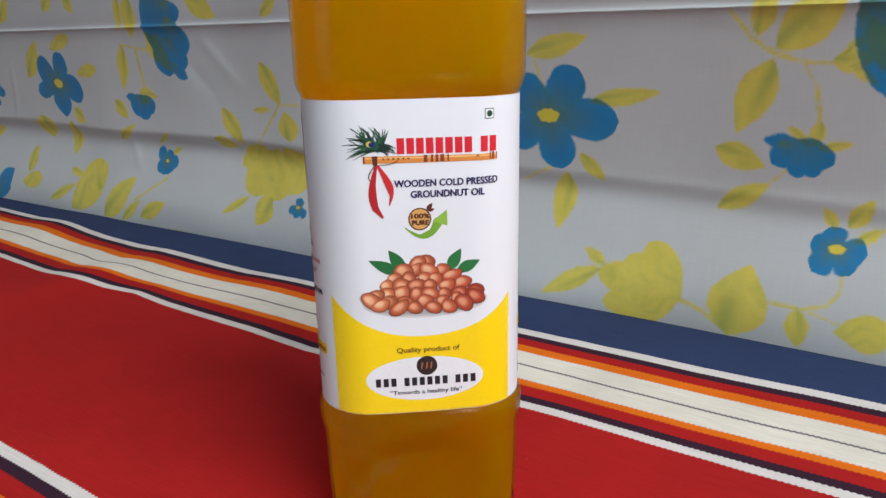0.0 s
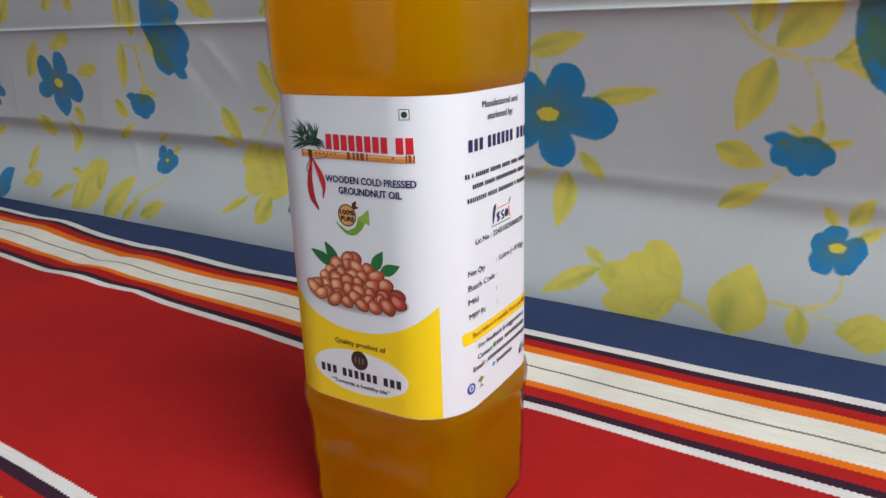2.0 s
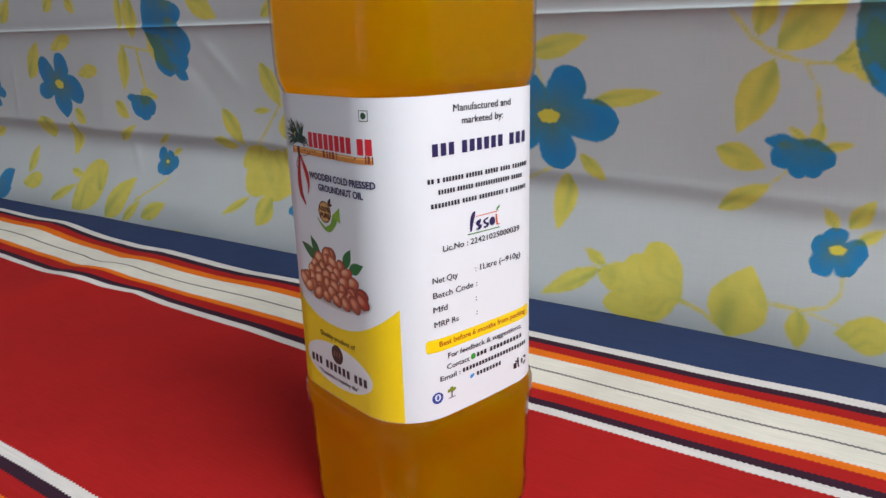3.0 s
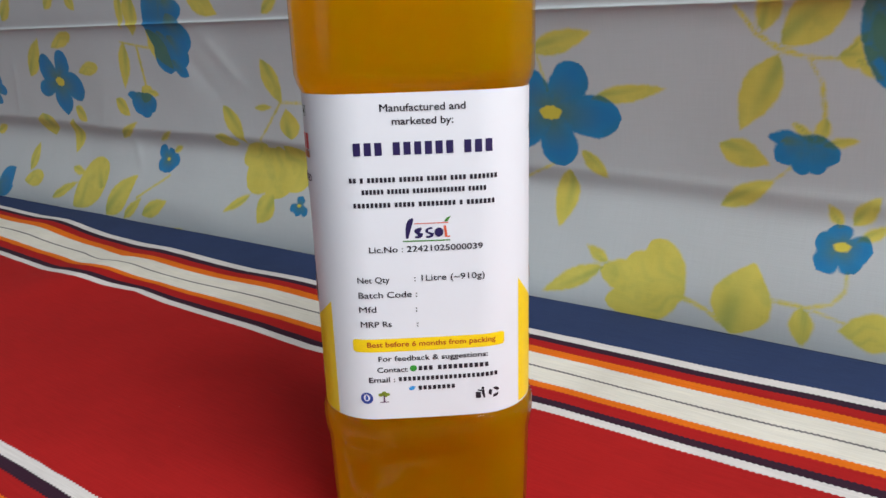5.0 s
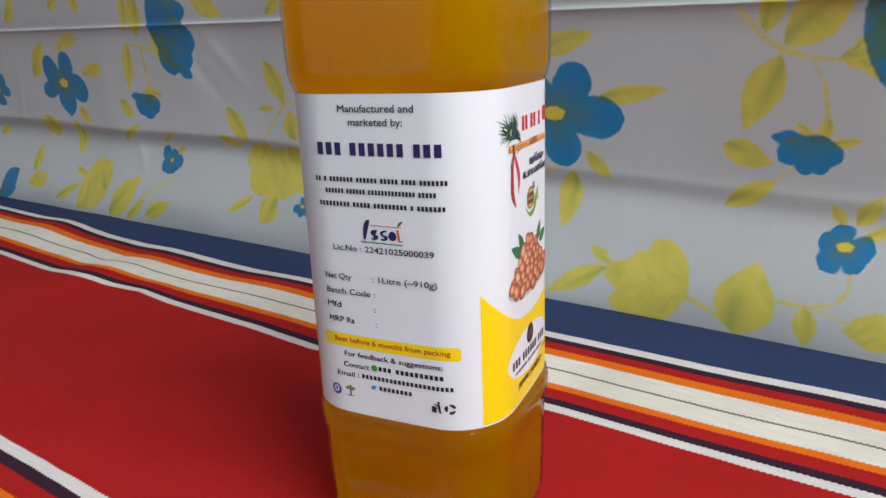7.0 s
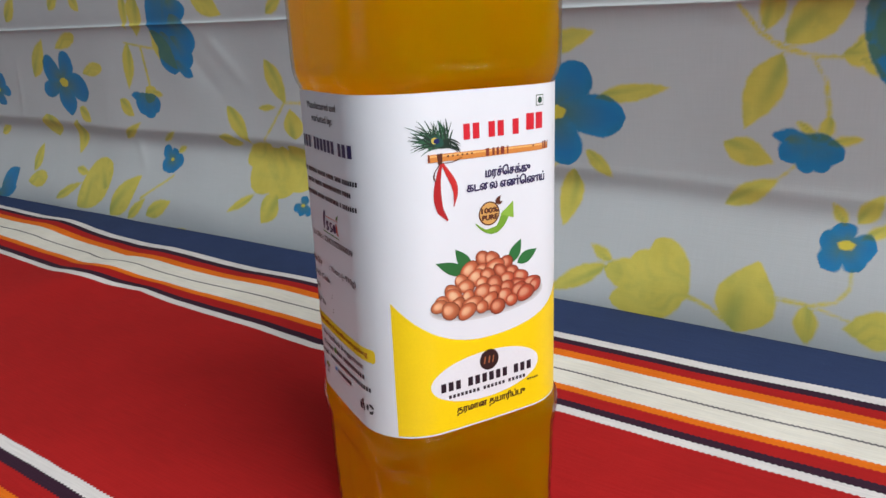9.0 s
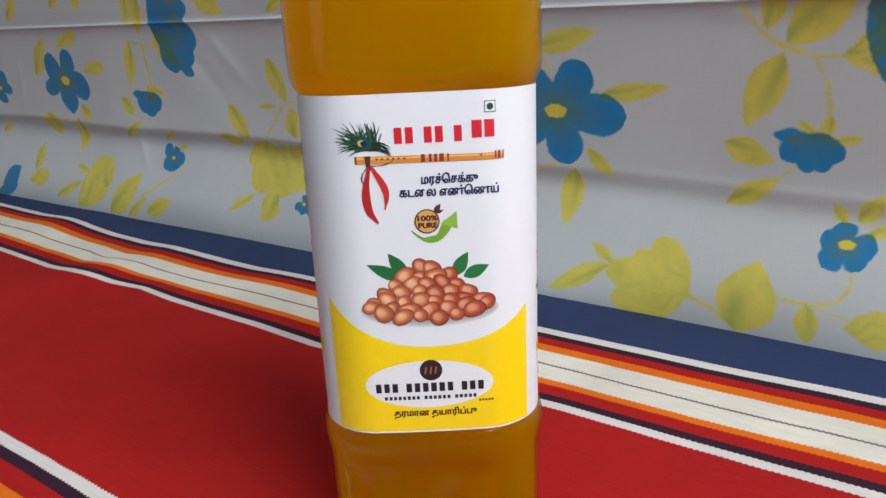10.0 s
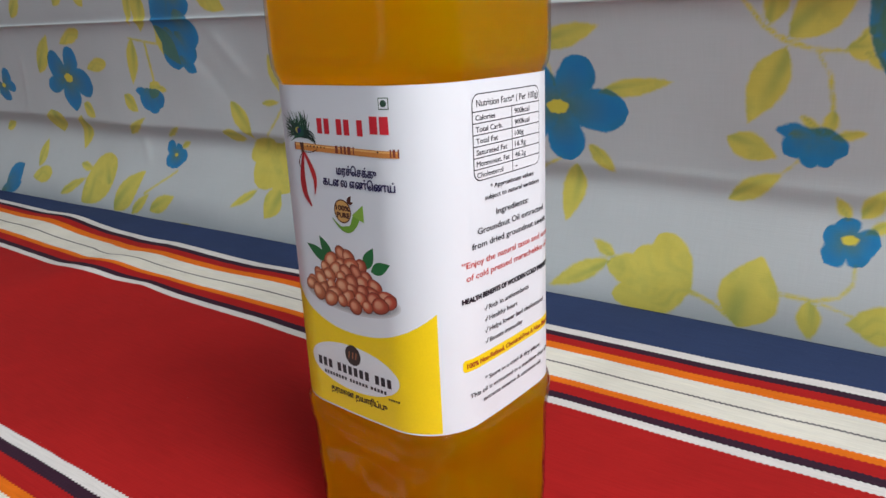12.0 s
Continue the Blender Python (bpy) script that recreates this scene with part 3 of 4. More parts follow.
def oil_bottle():
    thing = new("oil_bottle")
    tagged(thing, "square clear plastic bottle of golden oil with a wrapped label", "bottle")
    bm = bmesh.new()
    rings = [bottle_ring(z, 0.0) for z in LEVELS] + [shoulder_ring(f, z, 0.0135, 0.0) for f, z in SHOULDER] + [shoulder_ring(1.0, 0.266, 0.0135, 0.0)]
    loops = loft(bm, rings)
    cap_loop(bm, loops[0][::-1], 0.0025)
    part("body", bm, PET, thing, "clear ribbed plastic wall", True)

    bm = bmesh.new()
    inside = 0.0012
    rings = [bottle_ring(z, inside) for z in LEVELS if z >= 0.0012] + [shoulder_ring(f, z, 0.0135, inside) for f, z in SHOULDER[:3]]
    loops = loft(bm, rings)
    cap_loop(bm, loops[0][::-1], 0.0032)
    cap_loop(bm, loops[-1], SHOULDER[2][1])
    part("oil", bm, OIL, thing, "clear golden groundnut oil", True)

    bm = bmesh.new()
    rings = []
    for r, z in ((0.0150, 0.250), (0.0156, 0.251), (0.0156, 0.2675), (0.0148, 0.2690)):
        rings.append([((r + (0.0003 if i % 2 else 0)) * math.cos(math.tau * i / 96), (r + (0.0003 if i % 2 else 0)) * math.sin(math.tau * i / 96), z) for i in range(96)])
    loops = loft(bm, rings)
    cap_loop(bm, loops[-1], 0.2693)
    cap_loop(bm, loops[0][::-1], 0.250)
    part("cap", bm, CAP_PLASTIC, thing, "ribbed yellow screw cap", True)

    # the wrapped label: outer and inner skin joined at the edges
    bm = bmesh.new()
    heights = [LABEL_LO + (LABEL_HI - LABEL_LO) * i / 16 for i in range(17)]
    outer, inner = [], []
    for z in heights:
        outer.append([(*rim(i * 4 * FACE / 208, 0.00028)[:2], z) for i in range(208)])
        inner.append([(*rim(i * 4 * FACE / 208, 0.00012)[:2], z) for i in range(208)])
    loft(bm, outer)
    loft(bm, [r[::-1] for r in inner])
    loft(bm, [inner[0], outer[0]])
    loft(bm, [outer[-1], inner[-1]])
    label = part("label", bm, PAPER, thing, "glossy white paper label with yellow panels", True)
    return thing, label


# ---- printing on the label: drawn flat in millimetres (u along the face, v up), then wrapped ----
DARK, NAVY_INK, RED_INK, YELLOW_INK, WHITE_INK = (0.012, 0.01, 0.018), (0.020, 0.012, 0.075), (0.58, 0.014, 0.026), (0.84, 0.58, 0.003), (0.70, 0.705, 0.735)
GREEN_INK, LEAF_INK, TAN_INK, BROWN_INK, ORANGE_INK = (0.05, 0.22, 0.02), (0.02, 0.16, 0.03), (0.55, 0.27, 0.05), (0.09, 0.025, 0.012), (0.62, 0.24, 0.05)


def wrap(name, bm, face, layer, colour=None):
    """Cut the drawing finely across the corners, lay it round the bottle and colour it."""
    cuts = [u * 0.001 for u in range(-40, 41, 1) if abs(u) > 15] + [-0.012, -0.008, -0.004, 0.0, 0.004, 0.008, 0.012]
    us = [v.co.x for v in bm.verts]
    if us and max(us) - min(us) > 0.0009:
        for u in cuts:
            if min(us) < u < max(us):
                bmesh.ops.bisect_plane(bm, geom=bm.verts[:] + bm.edges[:] + bm.faces[:], plane_co=(u, 0, 0), plane_no=(1, 0, 0), dist=1e-7)
    ink = bm.verts.layers.float_color.get("ink")
    if ink is None:
        ink = bm.verts.layers.float_color.new("ink")
        for v in bm.verts:
            v[ink] = (*colour, 1)
    lift = 0.00034 + 0.00004 * layer
    for v in bm.verts:
        x, y, nx, ny = rim(face * FACE + PRINT_OFF[face] + v.co.x, lift + v.co.z)
        v.co = (x, y, MID + v.co.y)
    bmesh.ops.triangulate(bm, faces=bm.faces[:])
    ob = part(name, bm, INK, LABEL)
    return ob


def poly(bm, points):
    verts = [bm.verts.new((u / 1000, v / 1000, 0)) for u, v in points]
    area = sum(a[0] * b[1] - b[0] * a[1] for a, b in zip(points, points[1:] + points[:1]))
    bm.faces.new(verts if area > 0 else verts[::-1])


def rect(u0, v0, u1, v1, r=0.0):
    if r <= 0:
        return [(u0, v0), (u1, v0), (u1, v1), (u0, v1)]
    out = []
    for cu, cv, a0 in ((u1 - r, v0 + r, -90), (u1 - r, v1 - r, 0), (u0 + r, v1 - r, 90), (u0 + r, v0 + r, 180)):
        out += [(cu + r * math.cos(radians(a0 + a)), cv + r * math.sin(radians(a0 + a))) for a in range(0, 91, 15)]
    return out


def oval(u, v, a, b, n=40, turn=0.0):
    c, s = math.cos(turn), math.sin(turn)
    return [(u + a * math.cos(t) * c - b * math.sin(t) * s, v + a * math.cos(t) * s + b * math.sin(t) * c) for t in (math.tau * i / n for i in range(n))]


def shape(name, face, colour, layer, *outlines):
    bm = bmesh.new()
    for o in outlines:
        poly(bm, o)
    bmesh.ops.remove_doubles(bm, verts=bm.verts[:], dist=1e-7)
    return wrap(name, bm, face, layer, colour)


def strip(points, widths):
    """Outline of a band along a line of points."""
    left, right = [], []
    for i, (p, w) in enumerate(zip(points, widths)):
        a, b = points[max(0, i - 1)], points[min(len(points) - 1, i + 1)]
        t = Vector((b[0] - a[0], b[1] - a[1])).normalized()
        left.append((p[0] - t.y * w / 2, p[1] + t.x * w / 2))
        right.append((p[0] + t.y * w / 2, p[1] - t.x * w / 2))
    return left + right[::-1]


def arc(p0, p1, p2, n=12):
    return [((1 - t) ** 2 * p0[0] + 2 * t * (1 - t) * p1[0] + t * t * p2[0], (1 - t) ** 2 * p0[1] + 2 * t * (1 - t) * p1[1] + t * t * p2[1]) for t in (i / n for i in range(n + 1))]


def text(face, body, u0, u1, v, cap, colour=DARK, bold=0.008, layer=3, drop=0.0):
    """A printed line from u0 to u1 with capitals cap high, its middle at v; drop lowers its end."""
    cu = bpy.data.curves.new("text", "FONT")
    cu.body, cu.size, cu.resolution_u = body, 1.0, 8 if body[0] > "\u0b80" and body[0] < "\u0bff" else 3
    tmp = bpy.data.objects.new("text", cu)
    scene.collection.objects.link(tmp)
    bpy.context.view_layer.update()
    me = bpy.data.meshes.new_from_object(tmp.evaluated_get(bpy.context.evaluated_depsgraph_get()))
    bpy.data.objects.remove(tmp)
    bpy.data.curves.remove(cu)
    bm = bmesh.new()
    bm.from_mesh(me)
    bpy.data.meshes.remove(me)
    if not bm.verts:
        bm.free()
        return None
    lo, hi = min(w.co.x for w in bm.verts), max(w.co.x for w in bm.verts)
    for w in bm.verts:
        f = (w.co.x - lo) / (hi - lo)
        w.co = ((u0 + (u1 - u0) * f) / 1000, (v + (w.co.y / 0.73 - 0.5) * cap - drop * f) / 1000, 0)
    bmesh.ops.remove_doubles(bm, verts=bm.verts[:], dist=1e-7)
    if bold:
        # heavier type: more strikes beside the first
        whole = bm.verts[:] + bm.edges[:] + bm.faces[:]
        for i, (right, up) in enumerate(((1.5, 0.0), (0.75, 0.6), (0.75, -0.5))):
            strike = bmesh.ops.duplicate(bm, geom=whole)
            for w in strike["geom"]:
                if isinstance(w, bmesh.types.BMVert):
                    w.co += Vector((right * bold * 0.008, up * bold * 0.008, 0.000015 * (i + 1)))
    return wrap("text_line", bm, face, layer, colour)


def bars(face, words, u0, u1, v, cap, colour=DARK, layer=3, drop=0.0, gap=0.34):
    """Plain bars, one to a character, in place of lettering: words gives the characters of each word."""
    total = sum(words) + 0.7 * (len(words) - 1)
    step, at, out = (u1 - u0) / total, 0.0, []
    for n in words:
        for i in range(n):
            a = u0 + step * (at + i)
            y = v - drop * (a - u0) / (u1 - u0)
            out.append(rect(a, y - cap / 2, a + step * (1 - gap), y + cap / 2))
        at += n + 0.7
    return shape("lettering_bar", face, colour, layer, *out)


def peanuts(face, u, v, w, h, seed):
    """Printed heap of shelled peanuts: overlapping rounded ovals with printed highlights."""
    rng = random.Random(seed)
    rows = ((0.08, 6, 0.80), (0.20, 7, 0.98), (0.35, 8, 0.92), (0.50, 6, 0.72), (0.64, 5, 0.56), (0.78, 4, 0.42), (0.91, 2, 0.14))
    heap = []
    for level, count, spread in rows:
        for i in range(count):
            f = (i + 0.5) / count - 0.5 if count > 1 else 0.0
            heap.append((u + f * w * spread + rng.uniform(-0.5, 0.5), v + level * h + (0.10 * h if level < 0.3 else 0.0) * (abs(f) * 2) ** 2 + rng.uniform(-0.5, 0.5)))
    for grow, tone in ((1.5, 0.56), (0.9, 0.46), (0.3, 0.36)):
        shape("printed_shade", face, (tone, tone * 0.98, tone), 0.2 + (0.56 - tone), oval(u + 0.4, v + 0.20 * h, w * 0.47 + grow, h * 0.22 + grow, 48))
    heap.sort(key=lambda p: -p[1])
    for k, (cu, cv) in enumerate(heap):
        bm = bmesh.new()
        ink = bm.verts.layers.float_color.new("ink")
        a, b, turn = rng.uniform(2.4, 4.0), rng.uniform(2.0, 2.8), rng.uniform(-0.8, 0.8)
        warm = rng.random()
        side = min(1.0, max(0.0, 0.5 - (cu - u) / w))
        pale = (0.62 + 0.18 * side, 0.19 + 0.15 * warm + 0.22 * side, 0.11 + 0.10 * warm + 0.12 * side)
        main = (0.30 + 0.18 * warm + 0.14 * side, 0.028 + 0.045 * warm + 0.11 * side, 0.016 + 0.02 * warm + 0.04 * side)
        dark = (0.085, 0.014, 0.008)
        lit = Vector((cu - 1.1 + rng.uniform(-0.6, 0.6), cv + 0.7 + rng.uniform(-0.5, 0.4)))
        bumps = [rng.uniform(-0.07, 0.07) for _ in range(3)]
        rings = []
        for f, tone in ((0.0, pale), (0.34, [0.75 * x + 0.25 * y for x, y in zip(pale, main)]), (0.62, main), (0.90, [0.6 * x + 0.4 * y for x, y in zip(main, dark)]), (1.0, dark)):
            loop = []
            for i in range(16 if f else 1):
                t = math.tau * i / 16
                waist = 1 - 0.07 * math.cos(2 * t) * (k % 2) + bumps[0] * math.sin(t) + bumps[1] * math.sin(2 * t + 1) + bumps[2] * math.sin(3 * t)
                p = Vector((cu + waist * (a * math.cos(t) * math.cos(turn) - b * math.sin(t) * math.sin(turn)), cv + waist * (a * math.cos(t) * math.sin(turn) + b * math.sin(t) * math.cos(turn))))
                q = lit.lerp(p, f)
                x, y, nx, ny = rim(face * FACE + PRINT_OFF[face] + q.x / 1000, 0.00038 + 0.000006 * k)
                vert = bm.verts.new((x, y, MID + q.y / 1000))
                vert[ink] = (*tone, 1)
                loop.append(vert)
            rings.append(loop)
        for i in range(16):
            bm.faces.new((rings[0][0], rings[1][i], rings[1][(i + 1) % 16]))
            for r0, r1 in zip(rings[1:], rings[2:]):
                bm.faces.new((r0[i], r1[i], r1[(i + 1) % 16], r0[(i + 1) % 16]))
        part("printed_peanut", bm, INK, LABEL)


def leaf_outline(u0, v0, u1, v1, w):
    d = Vector((u1 - u0, v1 - v0))
    n = Vector((-d.y, d.x)).normalized()
    one = [(u0 + d.x * f + n.x * w / 2 * math.sin(math.pi * f ** 0.8), v0 + d.y * f + n.y * w / 2 * math.sin(math.pi * f ** 0.8)) for f in (i / 8 for i in range(9))]
    two = [(u0 + d.x * f - n.x * w / 2 * math.sin(math.pi * f ** 0.8), v0 + d.y * f - n.y * w / 2 * math.sin(math.pi * f ** 0.8)) for f in (i / 8 for i in range(7, 0, -1))]
    return one + two


def yellow_panel(face, u0, u1, left, mid, right, low):
    """Yellow foot of a front face, its top edge a hollow curve."""
    n = 28
    c = (u0 + u1) / 2
    top = []
    for i in range(n + 1):
        f = i / n * 2 - 1
        edge = left if f < 0 else right
        top.append((c + f * (u1 - u0) / 2, mid + (edge - mid) * abs(f) ** 2.3))
    return shape("yellow_panel", face, YELLOW_INK, 0, *[[(p[0], low), (q[0], low), q, p] for p, q in zip(top, top[1:])])


def flute_emblem(face, ou, seed):
    """Peacock feather, bamboo flute and red ribbon; ou shifts the drawing along the face."""
    rng = random.Random(seed)
    eu, ev = -18.4 + ou, 33.6
    barbs = []
    for i in range(84):
        ang = radians(rng.uniform(70, 205))
        r = rng.uniform(5.0, 9.2) * (1.0 if ang < radians(160) else 0.9)
        su, sv = eu + rng.uniform(-1.5, 4.5), ev - 1.0 + rng.uniform(-1.8, 1.2)
        tip = (su + r * math.cos(ang), sv + 0.85 * r * math.sin(ang) - 0.5)
        bend = ((su + tip[0]) / 2 + 0.5, (sv + tip[1]) / 2 + 0.9)
        barbs.append(strip(arc((su, sv), bend, tip, 4), (0.5, 0.45, 0.36, 0.25, 0.08)))
    for i in range(16):
        su, sv = eu + rng.uniform(1.0, 4.5), ev - 1.5 + rng.uniform(-1.0, 1.5)
        tip = (eu + rng.uniform(5.5, 8.6), 29.6 + rng.uniform(-0.3, 3.2))
        barbs.append(strip(arc((su, sv), ((su + tip[0]) / 2 + 0.6, (sv + tip[1]) / 2 + 0.9), tip, 4), (0.5, 0.45, 0.36, 0.25, 0.08)))
    for k in range(0, len(barbs), 34):
        shape("feather", face, ((0.018, 0.055, 0.03), (0.03, 0.10, 0.05), (0.012, 0.03, 0.02))[k // 34], 1 + 0.4 * (k // 34), *barbs[k:k + 34])
    shape("feather_eye", face, (0.012, 0.07, 0.05), 2.4, oval(eu + 0.9, ev - 0.3, 2.3, 1.45, 24, -0.5))
    shape("feather_eye", face, (0.55, 0.42, 0.08), 2.8, oval(eu + 0.1, ev - 0.1, 1.05, 0.95, 18))
    shape("feather_eye", face, (0.01, 0.015, 0.10), 3.2, oval(eu + 0.75, ev - 0.25, 0.95, 0.8, 18))
    f0, f1, fv = -20.6 + ou, 22.8 + ou, 28.5
    shape("flute", face, (0.60, 0.22, 0.045), 2.6, strip([(f0, fv), (f1, fv - 0.4)], (2.3, 2.0)))
    shape("flute_light", face, (0.78, 0.42, 0.14), 3.0, strip([(f0 + 0.4, fv + 0.55), (f1 - 0.4, fv + 0.15)], (0.5, 0.45)))
    bands = [(f0 + 0.1, 0.5)] + [(x + ou, w) for x, w in ((-1.4, 1.2), (0.9, 0.8), (2.4, 0.9), (3.9, 1.3), (6.2, 0.5), (20.0, 0.5), (20.9, 0.8), (22.4, 0.4))]
    shape("flute_bands", face, (0.20, 0.035, 0.02), 3.4, *[strip([(u, fv), (u + w, fv)], (2.3, 2.3)) for u, w in bands])
    for u in (-14.2, -12.6, -11.0, -9.4, -7.8, -6.2, 16.0):
        shape("flute_hole", face, BROWN_INK, 3.4, oval(u + ou, fv + 0.2, 0.36, 0.3, 12))
    ru = -17.0 + ou
    shape("ribbon_knot", face, BROWN_INK, 3.8, strip([(ru + 0.1, 29.7), (ru + 0.2, 26.6)], (1.9, 1.3)))
    shape("ribbon", face, (0.40, 0.016, 0.018), 3.0, strip(arc((ru + 0.6, 26.8), (ru - 2.2, 18.5), (ru - 0.3, 12.8), 10) + [(ru + 2.0, 9.6)], (0.9, 1.1, 1.4, 1.7, 2.0, 2.3, 2.5, 2.6, 2.5, 2.3, 2.1, 0.6)))
    shape("ribbon", face, (0.52, 0.024, 0.022), 3.3, strip(arc((ru + 0.8, 26.8), (ru + 5.4, 20.6), (ru + 5.0, 16.4), 10) + [(ru + 4.2, 13.6)], (0.8, 0.9, 1.1, 1.4, 1.7, 1.9, 2.0, 1.9, 1.6, 1.2, 0.9, 0.3)))
    shape("ribbon_cord", face, BROWN_INK, 3.6, strip(arc((ru, 26.5), (ru - 3.4, 23.0), (ru - 1.2, 21.6), 8), (0.3,) * 9), strip(arc((ru + 1.0, 26.8), (ru + 6.0, 26.6), (ru + 7.5, 28.2), 8), (0.2,) * 9))


def purity_badge(face, bu, bv):
    n = 14
    sweep = arc((bu - 4.9, bv - 2.6), (bu + 2.4, bv - 10.2), (bu + 6.3, bv - 0.4), n)
    shape("badge_arrow", face, (0.16, 0.33, 0.03), 1, strip(sweep, [0.3 + 2.7 * i / n for i in range(n + 1)]))
    shape("badge_arrow", face, (0.24, 0.42, 0.05), 1.4, [(bu + 4.0, bv - 0.9), (bu + 8.9, bv + 2.8), (bu + 9.0, bv - 2.6)])
    shape("badge_rim", face, BROWN_INK, 2, oval(bu, bv, 3.75, 3.75))
    shape("badge_disc", face, (0.60, 0.33, 0.10), 2.4, oval(bu, bv, 3.35, 3.35))
    text(face, "100%", bu - 2.9, bu + 3.0, bv + 1.05, 1.6, BROWN_INK, 0.03)
    text(face, "PURE", bu - 2.7, bu + 2.7, bv - 1.15, 1.6, BROWN_INK, 0.03)
    shape("badge_leaf", face, BROWN_INK, 3, leaf_outline(bu + 2.4, bv + 2.7, bu + 4.2, bv + 5.2, 1.6), leaf_outline(bu + 2.8, bv + 2.6, bu + 5.0, bv + 3.2, 1.0))


def maker_oval(face, u, v, circle_v):
    shape("maker_oval", face, WHITE_INK, 1, oval(u, v, 20.4, 8.2, 56))
    shape("maker_disc", face, (0.022, 0.012, 0.012), 2, oval(u + 0.7, circle_v, 3.6, 3.6))
    shape("maker_sign", face, (0.32, 0.12, 0.05), 3, *[strip([(u + 0.7 + x, circle_v - 1.2), (u + 0.7 + x + 0.4, circle_v + 1.2)], (0.5, 0.5)) for x in (-1.9, -0.2, 1.3)])


def veg_mark(face, u, v):
    shape("green_dot_mark", face, (0.05, 0.10, 0.05), 1, rect(u - 1.65, v - 1.65, u + 1.65, v + 1.65))
    shape("green_dot_mark", face, WHITE_INK, 2, rect(u - 1.40, v - 1.40, u + 1.40, v + 1.40))
    shape("green_dot_mark", face, (0.01, 0.05, 0.025), 3, oval(u, v, 0.98, 0.98, 24))


def nut_leaves(face, u, v):
    for i, (a, b, c, d, w) in enumerate(((5.8, -8.6, -4.8, -3.6, 4.0), (7.2, -8.0, 1.9, -0.2, 4.2))):
        shape("printed_leaf", face, (0.018, 0.13, 0.035), 0.6 + 0.2 * i, leaf_outline(u - 13.6 + a, v + b, u - 13.6 + c, v + d, w))
    for i, (a, b, c, d, w) in enumerate(((8.0, -8.2, 12.4, -0.8, 4.2), (10.8, -8.6, 18.7, -5.2, 4.0))):
        shape("printed_leaf", face, (0.02, 0.15, 0.04), 0.6 + 0.2 * i, leaf_outline(u + a, v + b, u + c, v + d, w))


def front_faces():
    # English face
    yellow_panel(0, -34.6, 28.6, -17.6, -32.2, -19.8, -60.75)
    veg_mark(0, 20.1, 41.8)
    bars(0, (8, 2), -9.8, 23.2, 32.6, 5.0, RED_INK, 1, 0.3, 0.22)
    flute_emblem(0, 0.0, 4)
    text(0, "WOODEN COLD PRESSED", -11.1, 22.8, 20.7, 2.35, NAVY_INK, 0.018)
    text(0, "GROUNDNUT OIL", -5.9, 18.1, 17.1, 2.35, NAVY_INK, 0.018)
    purity_badge(0, -3.2, 8.8)
    nut_leaves(0, -2.2, -1.0)
    peanuts(0, -2.6, -23.6, 42.0, 19.0, 21)
    text(0, "Quality product of", -12.5, 9.1, -37.0, 1.9, (0.10, 0.035, 0.01), 0.01)
    maker_oval(0, -3.0, -48.0, -43.2)
    bars(0, (3, 6, 3), -20.1, 15.5, -49.0, 3.1)
    text(0, "\u201cTowards a healthy life\u201d", -15.4, 9.7, -52.9, 1.6)
    # Tamil face
    yellow_panel(2, -32.4, 32.5, -14.8, -30.8, -20.0, -60.3)
    veg_mark(2, 20.5, 42.3)
    bars(2, (2, 2, 1), -7.2, 13.2, 35.2, 4.6, RED_INK, 1, 0.0, 0.30)
    bars(2, (2,), 15.1, 22.4, 36.2, 5.0, RED_INK, 1, 0.0, 0.2)
    flute_emblem(2, 1.6, 9)
    text(2, TAMIL_PRESS, -0.1, 16.3, 22.3, 2.6, NAVY_INK, 0.02)
    text(2, TAMIL_OIL, -6.7, 22.4, 18.6, 2.6, NAVY_INK, 0.02)
    purity_badge(2, 1.0, 9.6)
    nut_leaves(2, 0.4, 0.4)
    peanuts(2, 0.2, -22.2, 42.0, 19.0, 33)
    maker_oval(2, -0.9, -43.8, -38.9)
    bars(2, (3, 6, 3), -18.0, 17.2, -44.8, 3.1)
    bars(2, (8, 6, 5), -15.4, 14.4, -48.4, 1.2)
    bars(2, (5,), 14.8, 19.6, -50.2, 0.7)
    text(2, TAMIL_GRADE, -12.7, 13.7, -53.7, 2.2, (0.05, 0.02, 0.01), 0.02)


# vowel signs written before their letter stand first, as they are set in type
TAMIL_PRESS = "\u0bae\u0bb0\u0b9a\u0bcd\u0bc6\u0b9a\u0b95\u0bcd\u0b95\u0bc1"
TAMIL_OIL = "\u0b95\u0b9f\u0bc8\u0bb2 \u0b8e\u0ba3\u0bcd\u0bc6\u0ba3\u0baf\u0bcd"
TAMIL_GRADE = "\u0ba4\u0bb0\u0bae\u0bbe\u0ba9 \u0ba4\u0baf\u0bbe\u0bb0\u0bbf\u0baa\u0bcd\u0baa\u0bc1"


